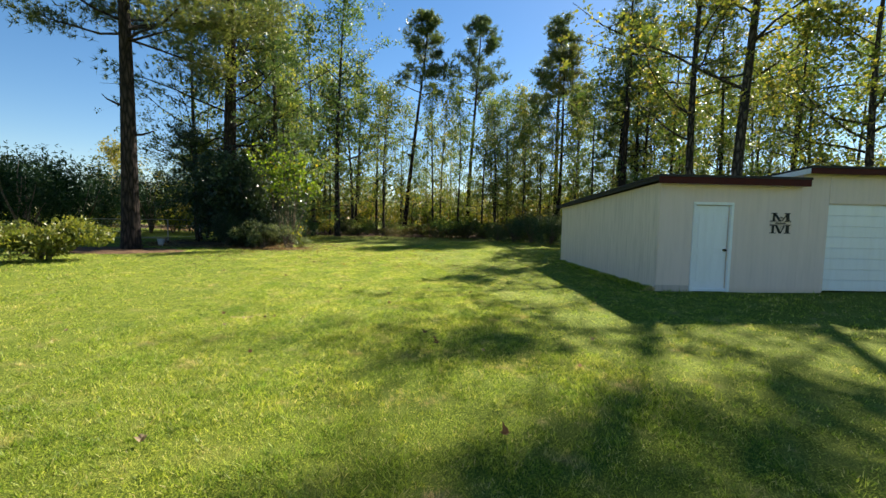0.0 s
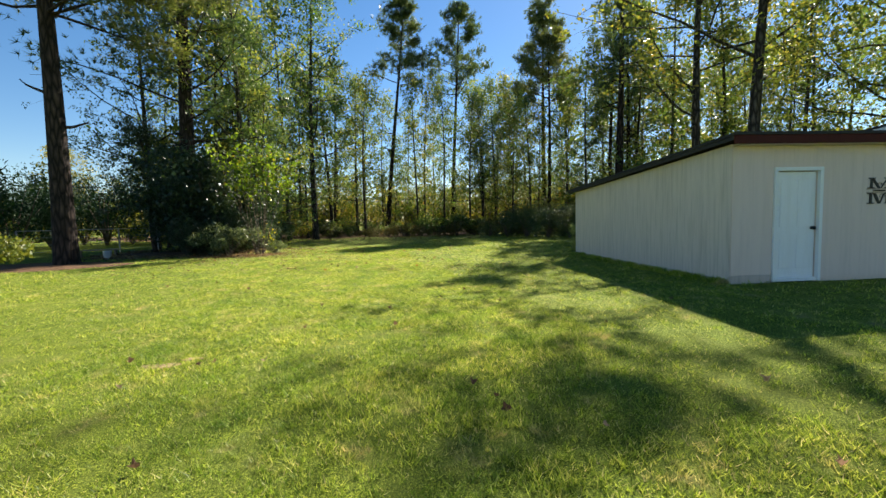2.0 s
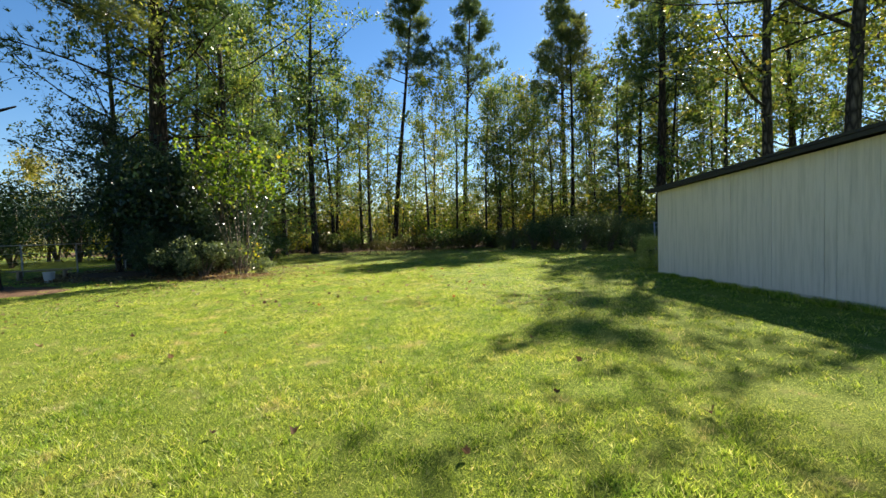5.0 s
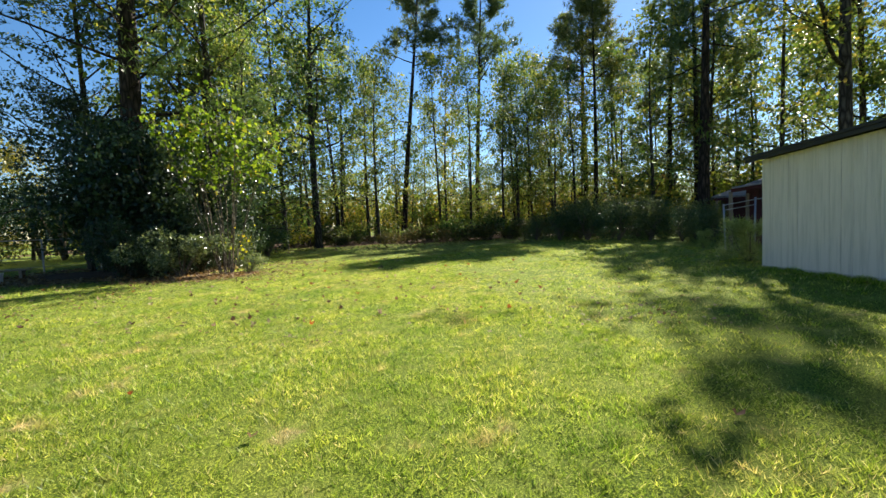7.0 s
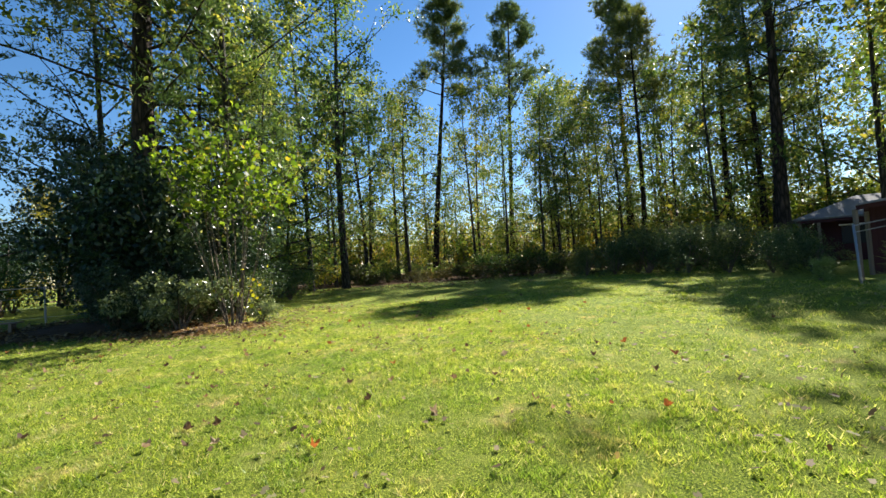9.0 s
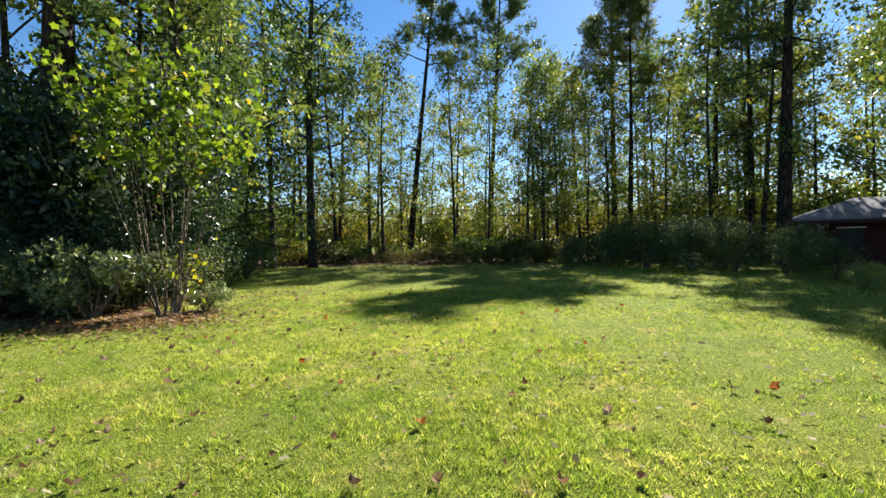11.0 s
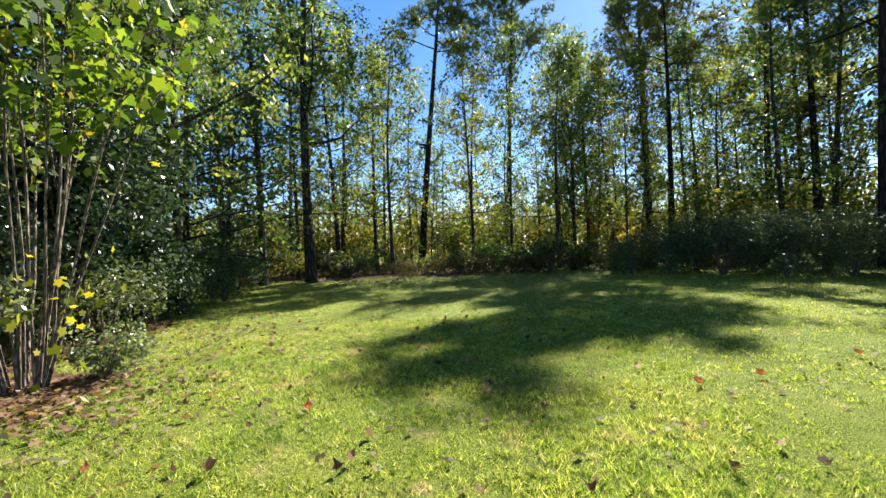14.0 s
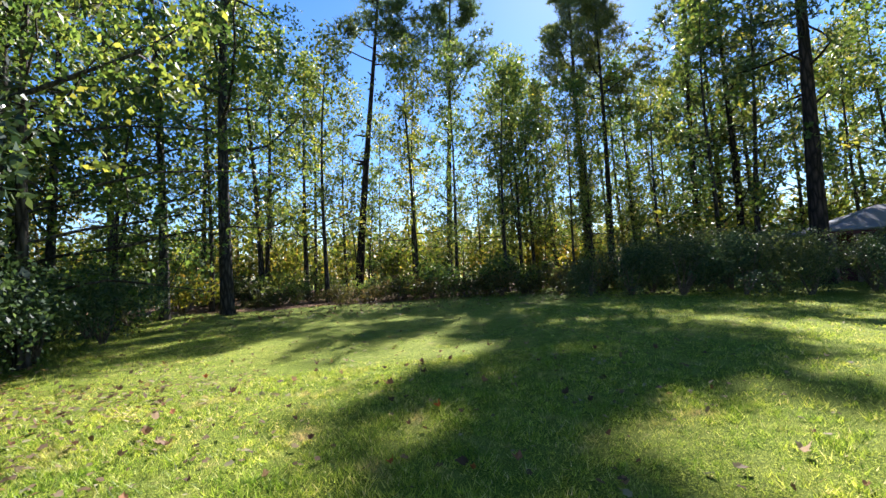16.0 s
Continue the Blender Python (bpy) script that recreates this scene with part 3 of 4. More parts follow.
def letter(body, w, h, cut):
    """One half of the split letter: cut is 'top' or 'bottom'."""
    bm = bmesh.new()
    d0, d1 = -0.012, 0.0

    def bar(x0, z0, x1, z1, t):
        v = [bm.verts.new(p) for p in ((x0 - t / 2, d0, z0), (x0 + t / 2, d0, z0), (x1 + t / 2, d0, z1), (x1 - t / 2, d0, z1))]
        w2 = [bm.verts.new((p.co.x, d1, p.co.z)) for p in v]
        bm.faces.new(v)
        bm.faces.new(w2[::-1])
        for i in range(4):
            bm.faces.new((v[i], w2[i], w2[(i + 1) % 4], v[(i + 1) % 4]))

    if cut == "top":
        for x, t in ((-w * 0.36, 0.05), (w * 0.36, 0.075)):
            bar(x, 0.045, x * 0.93, h * 0.5, t)
            bar(x, 0.045, x, 0.065, 0.15)
            bar(x * 0.93, h * 0.5 - 0.02, x * 0.93, h * 0.5, 0.15)
        bar(-w * 0.02, 0.05, -w * 0.34, h * 0.5, 0.06)
        bar(w * 0.06, 0.05, w * 0.33, h * 0.5, 0.02)
    else:
        for x, t in ((-w * 0.36, 0.05), (w * 0.36, 0.075)):
            bar(x, -h * 0.5, x, -0.045, t)
            bar(x, -h * 0.5, x, -h * 0.5 + 0.02, 0.15)
            bar(x, -0.065, x, -0.045, 0.15)
        bar(0.0, -h * 0.5, -w * 0.22, -0.045, 0.06)
        bar(0.01, -h * 0.5, w * 0.2, -0.045, 0.02)
    bmesh.ops.recalc_face_normals(bm, faces=bm.faces)
    return part(body, bm, BLACK, sign)


letter("letter_top", 0.5, 0.5, "top")
letter("letter_bottom", 0.5, 0.5, "bottom")
bm = bmesh.new()
for x0, z0, x1, z1 in ((-0.27, 0.028, 0.27, 0.036), (-0.27, -0.036, 0.27, -0.028), (-0.13, -0.012, -0.07, 0.012), (-0.06, -0.012, 0.0, 0.012), (0.01, -0.012, 0.07, 0.012), (0.08, -0.012, 0.13, 0.012)):
    box(bm, (x0, -0.012, z0), (x1, 0.0, z1))
part("name_bar", bm, BLACK, sign)
sw = Tubes()
sw.add([(0.0 + 0.07 * math.cos(a) * (0.4 + a / 9), -0.006, 0.1 + 0.05 * math.sin(a)) for a in np.linspace(0, 8, 22)], [0.006] * 22, 5)
part("scroll", sw.mesh("scroll"), BLACK, sign)
sw = Tubes()
sw.add([(0.05 + 0.06 * math.cos(a) * (0.4 + a / 9), -0.006, -0.1 + 0.035 * math.sin(a)) for a in np.linspace(0, 8, 22)], [0.005] * 22, 5)
part("scroll", sw.mesh("scroll"), BLACK, sign)

# ---- open lean-to behind the shed ----
lean_to = thing("lean_to", 12.04, 23.4, 0, "open dark red lean-to with a low tin roof on posts", "shelter")
for x, y in ((12.14, 23.4), (14.1, 23.4), (16.6, 23.4), (14.05, 25.0)):
    bm = bmesh.new()
    shed_box(bm, (x - 0.045, y - 0.045, -0.2), (x + 0.045, y + 0.045, 1.84), 0.008, of=lean_to)
    part("post", bm, OLD_WOOD, lean_to)
bm = bmesh.new()
slab(bm, [local(lean_to, x, y, z) for x, y, z in ((11.95, 23.1, 1.98), (18.2, 23.1, 2.7), (18.2, 25.2, 2.55), (13.95, 25.2, 2.06))], 0.05)
part("roof", bm, TIN, lean_to, "grey corrugated tin roof")
for k in range(24):
    bm = bmesh.new()
    x = 14.1 + k * 0.17
    shed_box(bm, (x, 25.1, -0.2), (x + 0.165, 25.13, 1.78 + (x - 12.0) * 0.1), 0.004, of=lean_to)
    part("board", bm, RED_BOARD, lean_to)
bm = bmesh.new()
slab(bm, [local(lean_to, x, y, z) for x, y, z in ((12.1, 23.27, 1.93), (18.0, 23.27, 2.6), (18.0, 23.33, 2.6), (12.1, 23.33, 1.93))], 0.12)
part("beam", bm, RED_BOARD, lean_to, "dark red beam under the eave")

pipe_frame = thing("pipe_frame", 12.3, 22.6, 0, "leaning grey metal pipe frame beside the lean-to", "frame")
for nm, pts, rr in (("leg", [(-0.95, 0, -0.15), (-1.02, 0, 1.42)], 0.026), ("leg", [(0.02, 0, -0.15), (0.05, 0, 1.6)], 0.026), ("leg", [(0.25, 0.3, -0.15), (0.1, 0.06, 1.56)], 0.024), ("rail", [(-1.02, 0, 1.38), (0.05, 0, 1.53), (1.7, 0, 1.66)], 0.015), ("rail", [(-0.98, 0.02, 1.22), (0.04, 0.02, 1.36)], 0.013)):
    tb = Tubes()
    tb.add(pts, [rr] * len(pts), 8)
    part(nm, tb.mesh(nm), GALV, pipe_frame)

# ---- house far behind the trees ----
house = thing("house", 22.7, 32.8, 0, "low dark red house with a pale grey roof and open porch", "house", rz=-35)
bm = bmesh.new()
box(bm, (-3.0, -1.0, -0.2), (3.2, 2.0, 2.0))
part("wall", bm, RED_BOARD, house)
bm = bmesh.new()
low = [bm.verts.new(p) for p in ((-3.6, -2.3, 2.03), (3.8, -2.3, 2.03), (3.8, 2.5, 2.03), (-3.6, 2.5, 2.03))]
brim = [bm.verts.new((v.co.x, v.co.y, 2.1)) for v in low]
peak = [bm.verts.new(p) for p in ((-0.9, 0.1, 3.15), (1.6, 0.1, 3.15))]
bm.faces.new(low[::-1])
for a, b in ((0, 1), (1, 2), (2, 3), (3, 0)):
    bm.faces.new((low[a], low[b], brim[b], brim[a]))
for ring in ((brim[0], brim[1], peak[1], peak[0]), (brim[1], brim[2], peak[1]), (brim[2], brim[3], peak[0], peak[1]), (brim[3], brim[0], peak[0])):
    bm.faces.new(ring)
bmesh.ops.recalc_face_normals(bm, faces=bm.faces)
part("roof", bm, PALE_ROOF, house, "pale grey sheet roof")
for x in (-3.4, -2.7, -0.3, 1.6, 3.5):
    bm = bmesh.new()
    box(bm, (x, -2.2, -0.2), (x + 0.12, -2.08, 1.98), 0.01)
    part("porch_post", bm, OLD_WOOD, house)
bm = bmesh.new()
box(bm, (-3.5, -2.24, 1.86), (3.7, -2.2, 2.0), 0.006)
part("fascia", bm, RED_BOARD, house)
for x in (-1.7, 1.2):
    win = part("window", (lambda b: (box(b, (x, -1.04, 0.75), (x + 0.9, -1.005, 1.65), 0.01), b)[1])(bmesh.new()), BLACK, house, "dark window")
    bm = bmesh.new()
    box(bm, (x - 0.07, -1.06, 1.65), (x + 0.97, -1.006, 1.72), 0.01)
    part("frame", bm, WHITE, win)

# ---- chain-link fence, bucket and plank at the thicket ----
fence = thing("wire_fence", -14.4, 25.6, 0, "low grey wire fence with thin posts by the field", "fence")
fx = [(-1.6, -1.4), (0.0, 0.0), (1.3, 1.15), (2.6, 2.3), (3.9, 3.45), (5.2, 4.6)]
for x, y in fx:
    tb = Tubes()
    tb.add([(x, y, -0.25), (x, y, 1.28)], [0.03, 0.03], 8)
    part("post", tb.mesh("post"), GALV, fence)
for z in (1.25, 0.9, 0.55, 0.2):
    tb = Tubes()
    tb.add([(x, y, z) for x, y in fx], [0.016 if z > 1 else 0.006] * len(fx), 6)
    part("rail" if z > 1 else "wire", tb.mesh("rail"), GALV, fence)

bucket = thing("bucket", -10.9, 22.6, float(gz(-10.9, 22.6)), "white plastic bucket standing on shaded soil", "bucket")
bm = bmesh.new()
segs = 20
rings = [(0.13, 0.0), (0.165, 0.34), (0.175, 0.34), (0.175, 0.37), (0.155, 0.37), (0.12, 0.02)]
vs = [[bm.verts.new((rr * math.cos(2 * math.pi * i / segs), rr * math.sin(2 * math.pi * i / segs), z)) for i in range(segs)] for rr, z in rings]
for a, b in zip(vs, vs[1:]):
    for i in range(segs):
        bm.faces.new((a[i], a[(i + 1) % segs], b[(i + 1) % segs], b[i]))
bm.faces.new(vs[0][::-1])
bm.faces.new(vs[-1])
part("body", bm, BUCKET_WHITE, bucket)
tb = Tubes()
tb.add([(0.172 * math.cos(a), 0.172 * math.sin(a) * 0.3, 0.33 - 0.12 * math.sin(a)) for a in np.linspace(0, math.pi, 12)], [0.004] * 12, 5)
part("handle", tb.mesh("handle"), GALV, bucket)

bench = thing("plank_bench", -12.3, 24.0, float(gz(-12.3, 24)), "low weathered plank bench in the shade", "bench", rz=20)
for y in (-0.13, 0.02):
    bm = bmesh.new()
    box(bm, (-0.9, y, 0.32), (0.9, y + 0.14, 0.36), 0.008)
    part("plank", bm, OLD_WOOD, bench)
for x in (-0.7, 0.65):
    bm = bmesh.new()
    box(bm, (x, -0.11, -0.02), (x + 0.08, 0.14, 0.318), 0.006)
    part("leg", bm, OLD_WOOD, bench)

# ---- single trees, placed one by one ----


def stand(t, x, y, rz=0.0, wide=1.0, tall=1.0):
    t.matrix_basis = pose(x, y, float(gz(x, y)), 0, 0, rz) @ Matrix.Diagonal((wide, wide, tall, 1))
    return t


stand(pine("pine_tree", 11, 22, 0.37, 0.42, 6.8, "tall pine with thick reddish-brown trunk beside a shrub bed", (-0.3, 0.4), 34, 190, 13, 0.28, 2, 0.036, rising=1.8), -10.6, 20.0)
stand(pine("pine_tree", 12, 24, 0.43, 0.24, 5.8, "tall thick-trunked pine rising from an evergreen thicket", (0.5, 0.2), 50, 64, 14, 0.3, 3, 0.04), -9.2, 26.2)
stand(pine("pine_tree", 13, 23.6, 0.27, 0.64, 3.6, "slender pine with a leaning bare trunk and tufted crown", (2.2, 0), 34, 54, 11), 0.1, 47.4)
stand(pine("pine_tree", 14, 25.6, 0.28, 0.6, 4.0, "slender pine with a dense dark crown", (1.0, 0), 38, 54, 11), 7.6, 53.0)
stand(pine("pine_tree", 15, 23.9, 0.3, 0.6, 4.3, "broad-crowned pine at the wood's edge", (-0.2, 0.1), 40, 60, 9), 17.5, 48.5)
stand(pine("pine_tree", 16, 19.2, 0.34, 0.5, 3.0, "tall dark pine near the lean-to", (0.0, 0.0), 26, 34, 6), 17.9, 32.9, 90)
stand(pine("pine_tree", 20, 19.8, 0.22, 0.62, 3.2, "slender pine with a ragged crown at the wood's edge", (0.3, 0), 32, 48, 8), 16.5, 44.4, 0, 1.0, 0.96)
stand(pine("pine_tree", 17, 22, 0.24, 0.35, 3.8, "dark pine with low limbs among saplings", (0.2, 0), 30, 34, 12), 22.2, 43.0)
stand(pine("pine_tree", 18, 22, 0.22, 0.4, 3.8, "dark pine with low limbs among saplings", (-0.3, 0), 28, 32, 12), 25.8, 44.4)
stand(pine("pine_tree", 19, 21, 0.24, 0.35, 4.0, "dark pine with low limbs among saplings", (0.2, 0), 30, 32, 12), 22.7, 40.4)

TALL = "tall leafy broadleaf tree with a dark straight trunk"
stand(broadleaf("broadleaf_tree", 21, 20.5, 0.24, 0.28, 4.4, 8500, 0.18, LEAVES, TALL, (0.1, 0), 26), -5.3, 38.4, 0, 1.08, 1.08)
stand(broadleaf("broadleaf_tree", 22, 20, 0.2, 0.2, 4.4, 9500, 0.14, LEAVES, TALL, (0.3, 0), 24, puff=0.35), -7.0, 27.8)
stand(broadleaf("broadleaf_tree", 23, 22.5, 0.19, 0.28, 4.8, 8800, 0.16, YELLOW_LEAVES, "tall leafy tree with yellowing leaves behind the shed", (0.2, 0), 24, puff=0.34), 18.9, 25.7, 270, 1.4, 1.06)
stand(broadleaf("broadleaf_tree", 24, 21.5, 0.22, 0.28, 5.0, 8200, 0.16, LEAVES, "big dark-trunked tree with spreading limbs behind the shed", (0.6, -0.3), 22, puff=0.34), 19.0, 22.2, 45, 1.4, 1.18)
stand(broadleaf("broadleaf_tree", 25, 17, 0.18, 0.2, 4.0, 11000, 0.17, YELLOW_LEAVES, "leafy tree with yellow-green leaves behind the shed", (0, 0), 24), 22.6, 28.5)
stand(broadleaf("broadleaf_tree", 26, 17, 0.2, 0.18, 4.6, 12000, 0.17, LEAVES, "dense green tree behind the garage", (0, 0), 26), 23.0, 19.0)
stand(broadleaf("broadleaf_tree", 27, 17, 0.17, 0.22, 4.4, 8500, 0.13, MYRTLE_LEAVES, "dark leafy tree with drooping limbs behind the thicket", (-0.4, 0), 26, rise=-0.02, puff=0.4), -12.3, 28.8)

# ---- the wood: shared trees in rows ----
tall_a = broadleaf("broadleaf_tree", 31, 17, 0.15, 0.16, 3.5, 3400, 0.22, LEAVES, "slim leafy woodland tree with a thin dark trunk", (0.3, 0.1), 22, group="woodland trees", split=False)
tall_b = broadleaf("broadleaf_tree", 32, 16, 0.13, 0.22, 3.0, 3000, 0.2, LEAVES, "slim airy woodland tree with sparse leaves", (-0.3, 0), 18, group="woodland trees", split=False)
tall_c = broadleaf("broadleaf_tree", 33, 15, 0.12, 0.14, 2.9, 3300, 0.2, YELLOW_LEAVES, "slim woodland tree with yellowing leaves", (0.2, 0.2), 18, group="woodland trees", split=False)
sap_a = broadleaf("sapling", 34, 9.5, 0.07, 0.15, 1.5, 1250, 0.19, LEAVES, "thin young tree with sparse green leaves", (0.3, 0), 14, "sapling", "saplings", split=False)
sap_b = broadleaf("sapling", 35, 8, 0.06, 0.2, 1.3, 1000, 0.19, YELLOW_LEAVES, "thin young tree with yellowing leaves", (-0.4, 0.1), 12, "sapling", "saplings", split=False)

put(tall_a, [(-5.3, 45.7, 1.05), (-3.1, 48.4, 1.0), (-9.5, 39, 1.1), (-8.2, 33.0, 0.85), (11.2, 45.0, 0.9), (22.6, 39.4, 1.15), (13.6, 46.5, 0.85), (33, 38.5, 1.05), (29, 28.5, 1.0), (36, 50, 1.15), (40, 46, 1.2), (32, 54, 1.1), (44, 40, 1.2), (38, 57, 1.2), (28, 56, 1.1), (42, 33, 1.15), (45, 26, 1.15), (37, 27, 1.1), (14.8, 51, 1.0), (18.9, 45, 0.95), (-7.2, 37.5, 1.1), (-10.5, 35.5, 1.15), (-5.8, 50, 1.1), (15, 54, 1.1)], 1)
put(tall_b, [(-6.2, 54, 1.1), (3.3, 43.4, 0.95), (-1.6, 42.4, 0.9), (5.9, 44.6, 0.95), (-2.9, 53.5, 1.1), (-0.6, 52.5, 1.0), (4.2, 50.0, 1.02), (8.2, 42.3, 0.85), (9.7, 43.6, 0.9), (2.3, 56, 0.95), (12.8, 52, 1.0), (15.9, 50.5, 0.95), (-8.6, 46.5, 1.1), (-9.0, 29.3, 1.0), (-8.2, 30.2, 0.95), (-10.1, 28.0, 1.1), (19.8, 47.5, 1.05), (-16, 37, 0.9), (6.2, 47, 0.8), (10.4, 48, 0.95), (14.3, 43.2, 0.85), (21, 51, 1.1), (25, 50, 1.1), (17, 40.5, 0.8)], 2)
put(tall_c, [(-6.6, 41.0, 0.95), (5.8, 57, 1.0), (10.6, 54, 0.9), (20.3, 30.3, 1.2), (23.5, 47, 1.0), (-11, 43, 0.95), (35.5, 29, 1.1), (17.2, 36.8, 1.0), (25.5, 26.0, 1.2), (29.5, 38.6, 1.05), (26.4, 39.6, 1.0), (30.5, 32.0, 1.0), (33.0, 42.0, 1.1), (12.2, 41.8, 0.7), (28, 48, 1.1), (16, 46, 0.9), (24.5, 41, 1.0)], 3)

rw = np.random.default_rng(41)


def scatter(n, x0, x1, y0, y1, s0, s1, clear=()):
    out = []
    while len(out) < n:
        x, y = rw.uniform(x0, x1), rw.uniform(y0, y1)
        if all((x - a) ** 2 + (y - b) ** 2 > c * c for a, b, c in clear):
            out.append((x, y, rw.uniform(s0, s1)))
    return out


put(sap_a, scatter(28, -13, 28, 41.5, 58, 0.6, 1.15), 4)
put(sap_b, scatter(22, -13, 29, 42.5, 60, 0.5, 1.1), 5)

# understory at the wood's edge and sunlit brush behind it
low_a = bush("undergrowth_bush", 51, 1.7, 1.2, 1.5, 1500, 0.13, RUST_LEAVES, "low brownish tangled undergrowth at the wood's edge", 10, group="undergrowth")
low_b = bush("undergrowth_bush", 52, 1.6, 1.2, 1.9, 1400, 0.16, LEAVES, "low green undergrowth at the wood's edge", 9, group="undergrowth")
brush = bush("brush_bush", 53, 3.0, 2.2, 6.2, 1050, 0.39, BRUSH_LEAVES, "tall sunlit yellow-green brush beyond the trunks", 12, group="brush", lumps=20)
edge = lambda x: 40.5 - 0.33 * max(x, -2) if x < 20 else 34  # noqa: E731
put(low_a, [(x, edge(x) + rw.uniform(-0.4, 1.8), rw.uniform(0.45, 1.3)) for x in np.arange(-7, 18, 1.5)], 6, 0.2)
put(low_b, [(x, edge(x) + rw.uniform(1.4, 4), rw.uniform(0.7, 1.25)) for x in np.arange(-9, 19, 1.9)], 7, 0.2)
put(brush, [(17.6, 38.5, 0.7), (31, 40, 0.9), (27.5, 28.2, 0.8), (24.5, 39.8, 0.75), (28.6, 40.2, 0.85), (30.2, 35.6, 0.8), (31, 27, 0.9), (36, 32, 1.0), (19.5, 39.5, 0.7), (34, 45, 1.0), (38, 42, 1.1), (30, 46.5, 1.0), (41, 38, 1.1), (36, 38, 1.0), (43, 30, 1.1), (38, 24, 1.1)] + [(x, 59 + rw.uniform(-3, 4), rw.uniform(0.85, 1.15)) for x in np.arange(-34, 44, 3.1)] + [(x, 66 + rw.uniform(-2, 2), rw.uniform(0.9, 1.1)) for x in np.arange(-16, 30, 4.5)] + [(x, 50 + rw.uniform(-2, 3), rw.uniform(0.5, 0.75)) for x in np.arange(-8, 27, 3.6)] + [(x, 42 - 0.15 * x + rw.uniform(-1, 2), rw.uniform(0.65, 0.9)) for x in np.arange(-30, -9, 2.8)], 8, 0.15)

# round dark bushes at the far lawn edge
myrtle = bush("wax_myrtle", 54, 1.9, 1.6, 2.5, 5600, 0.085, MYRTLE_LEAVES, "rounded dark green bush at the lawn's edge", 10, group="dark bushes", lumps=16)
put(myrtle, [(8.6, 34.8, 0.6), (9.8, 33.9, 0.75), (10.9, 32.6, 0.85), (12.0, 31.2, 0.8), (13.0, 29.9, 0.75), (13.7, 28.4, 0.65), (11.3, 34.6, 0.95), (12.6, 33.2, 0.95), (14.0, 31.6, 0.9), (15.2, 29.6, 0.75), (14.6, 34.0, 0.95), (16.8, 30.6, 0.65), (13.6, 26.6, 0.5)], 9)

# pale feathery bush at the shed's back corner
plume = thing("feathery_bush", 9.55, 19.45, float(gz(9.55, 19.45)), "pale feathery green bush at the shed's back corner", "bush")
rp = np.random.default_rng(61)
pc = lumpy(650, rp, 0.42, 0.42, 1.05, 8, 0.3)
part("foliage", mesh_of("foliage", needle_verts(pc, unit(pc - np.array([0, 0, 0.2])) * np.array([1, 1, 0.6]), 0.2, rp, 6, 0.01), 3), PLUME, plume)
tb = Tubes()
for k in range(7):
    a = k * 0.9
    tb.add(bent((0, 0, -0.1), (0.5 * math.cos(a), 0.5 * math.sin(a), 1), 1.0, rp, 4), [0.015, 0.012, 0.009, 0.006, 0.003], 5)
part("stem", tb.mesh("stem"), TWIG_BARK, plume)
pl2 = copy_thing(plume, pose(11.6, 24.0, -0.05, 0, 0, 140) @ Matrix.Diagonal((0.6, 0.6, 0.6, 1)))
tagged(pl2, "pale feathery green bush under the dark pine")

# evergreen thicket round the thick pine
holly = bush("evergreen_shrub", 71, 2.0, 1.8, 4.3, 11500, 0.13, DARK_LEAVES, "dense dark glossy evergreen shrub under a pine", 12, group="evergreen thicket", lumps=24)
put(holly, [(-8.6, 24.9, 1.25), (-7.3, 24.9, 1.1), (-9.4, 27.0, 1.1), (-6.6, 26.4, 0.95), (-8.4, 27.2, 1.2), (-6.5, 24.2, 0.62), (-6.6, 22.9, 0.34), (-7.6, 22.9, 0.42), (-5.6, 23.7, 0.45)], 10)
stand(broadleaf("evergreen_tree", 79, 6.6, 0.13, 0.3, 3.3, 9500, 0.105, DARK_LEAVES, "dark evergreen tree with low overhanging boughs", (-0.6, -0.3), 24, rise=-0.08, puff=0.34), -11.2, 26.6)

# many-stemmed young tree with bright leaves
young = thing("young_sycamore", -4.37, 22.7, float(gz(-4.37, 22.7)), "many-stemmed young tree with large bright yellow-green leaves", "tree")
ry_ = np.random.default_rng(72)
big, small = [], []
for k in range(17):
    a = k * 2.4 + ry_.normal() * 0.3
    sp = 0.03 + 0.25 * (k / 16) ** 1.1
    hh = (6.0 - 4.0 * sp) * ry_.uniform(0.82, 1.0)
    st = Tubes()
    pts = bent((0.14 * math.cos(a), 0.12 * math.sin(a), -0.1), (sp * math.cos(a), 0.8 * sp * math.sin(a), 1), hh, ry_, 7, 0.0, 0.045)
    st.add(pts, [ry_.uniform(0.015, 0.024) * (1 - 0.1 * i) for i in range(8)], 6)
    for s_ in range(6):
        f = ry_.uniform(0.56, 0.97)
        sub = bent(along(pts, f), np.array([math.cos(a + ry_.normal()), math.sin(a + ry_.normal()), 0.75]), ry_.uniform(0.3, 0.75), ry_, 3, 0, 0.15)
        st.add(sub, [0.008, 0.006, 0.004, 0.002], 4)
        n = 11
        (big if sub[-1][2] > 2.3 else small).append(np.array([along(sub, q) for q in ry_.uniform(0.3, 1.05, n)]) + ry_.normal(size=(n, 3)) * 0.1)
    n = 20
    big.append(np.array([along(pts, q) for q in ry_.uniform(0.64, 1.03, n)]) + ry_.normal(size=(n, 3)) * 0.15)
    small.append(np.array([along(pts, q) for q in ry_.uniform(0.45, 0.68, 11)]) + ry_.normal(size=(11, 3)) * np.array([0.32, 0.26, 0.2]))
    part("stem", st.mesh("stem"), TWIG_BARK, young, "pale brown bare stem")
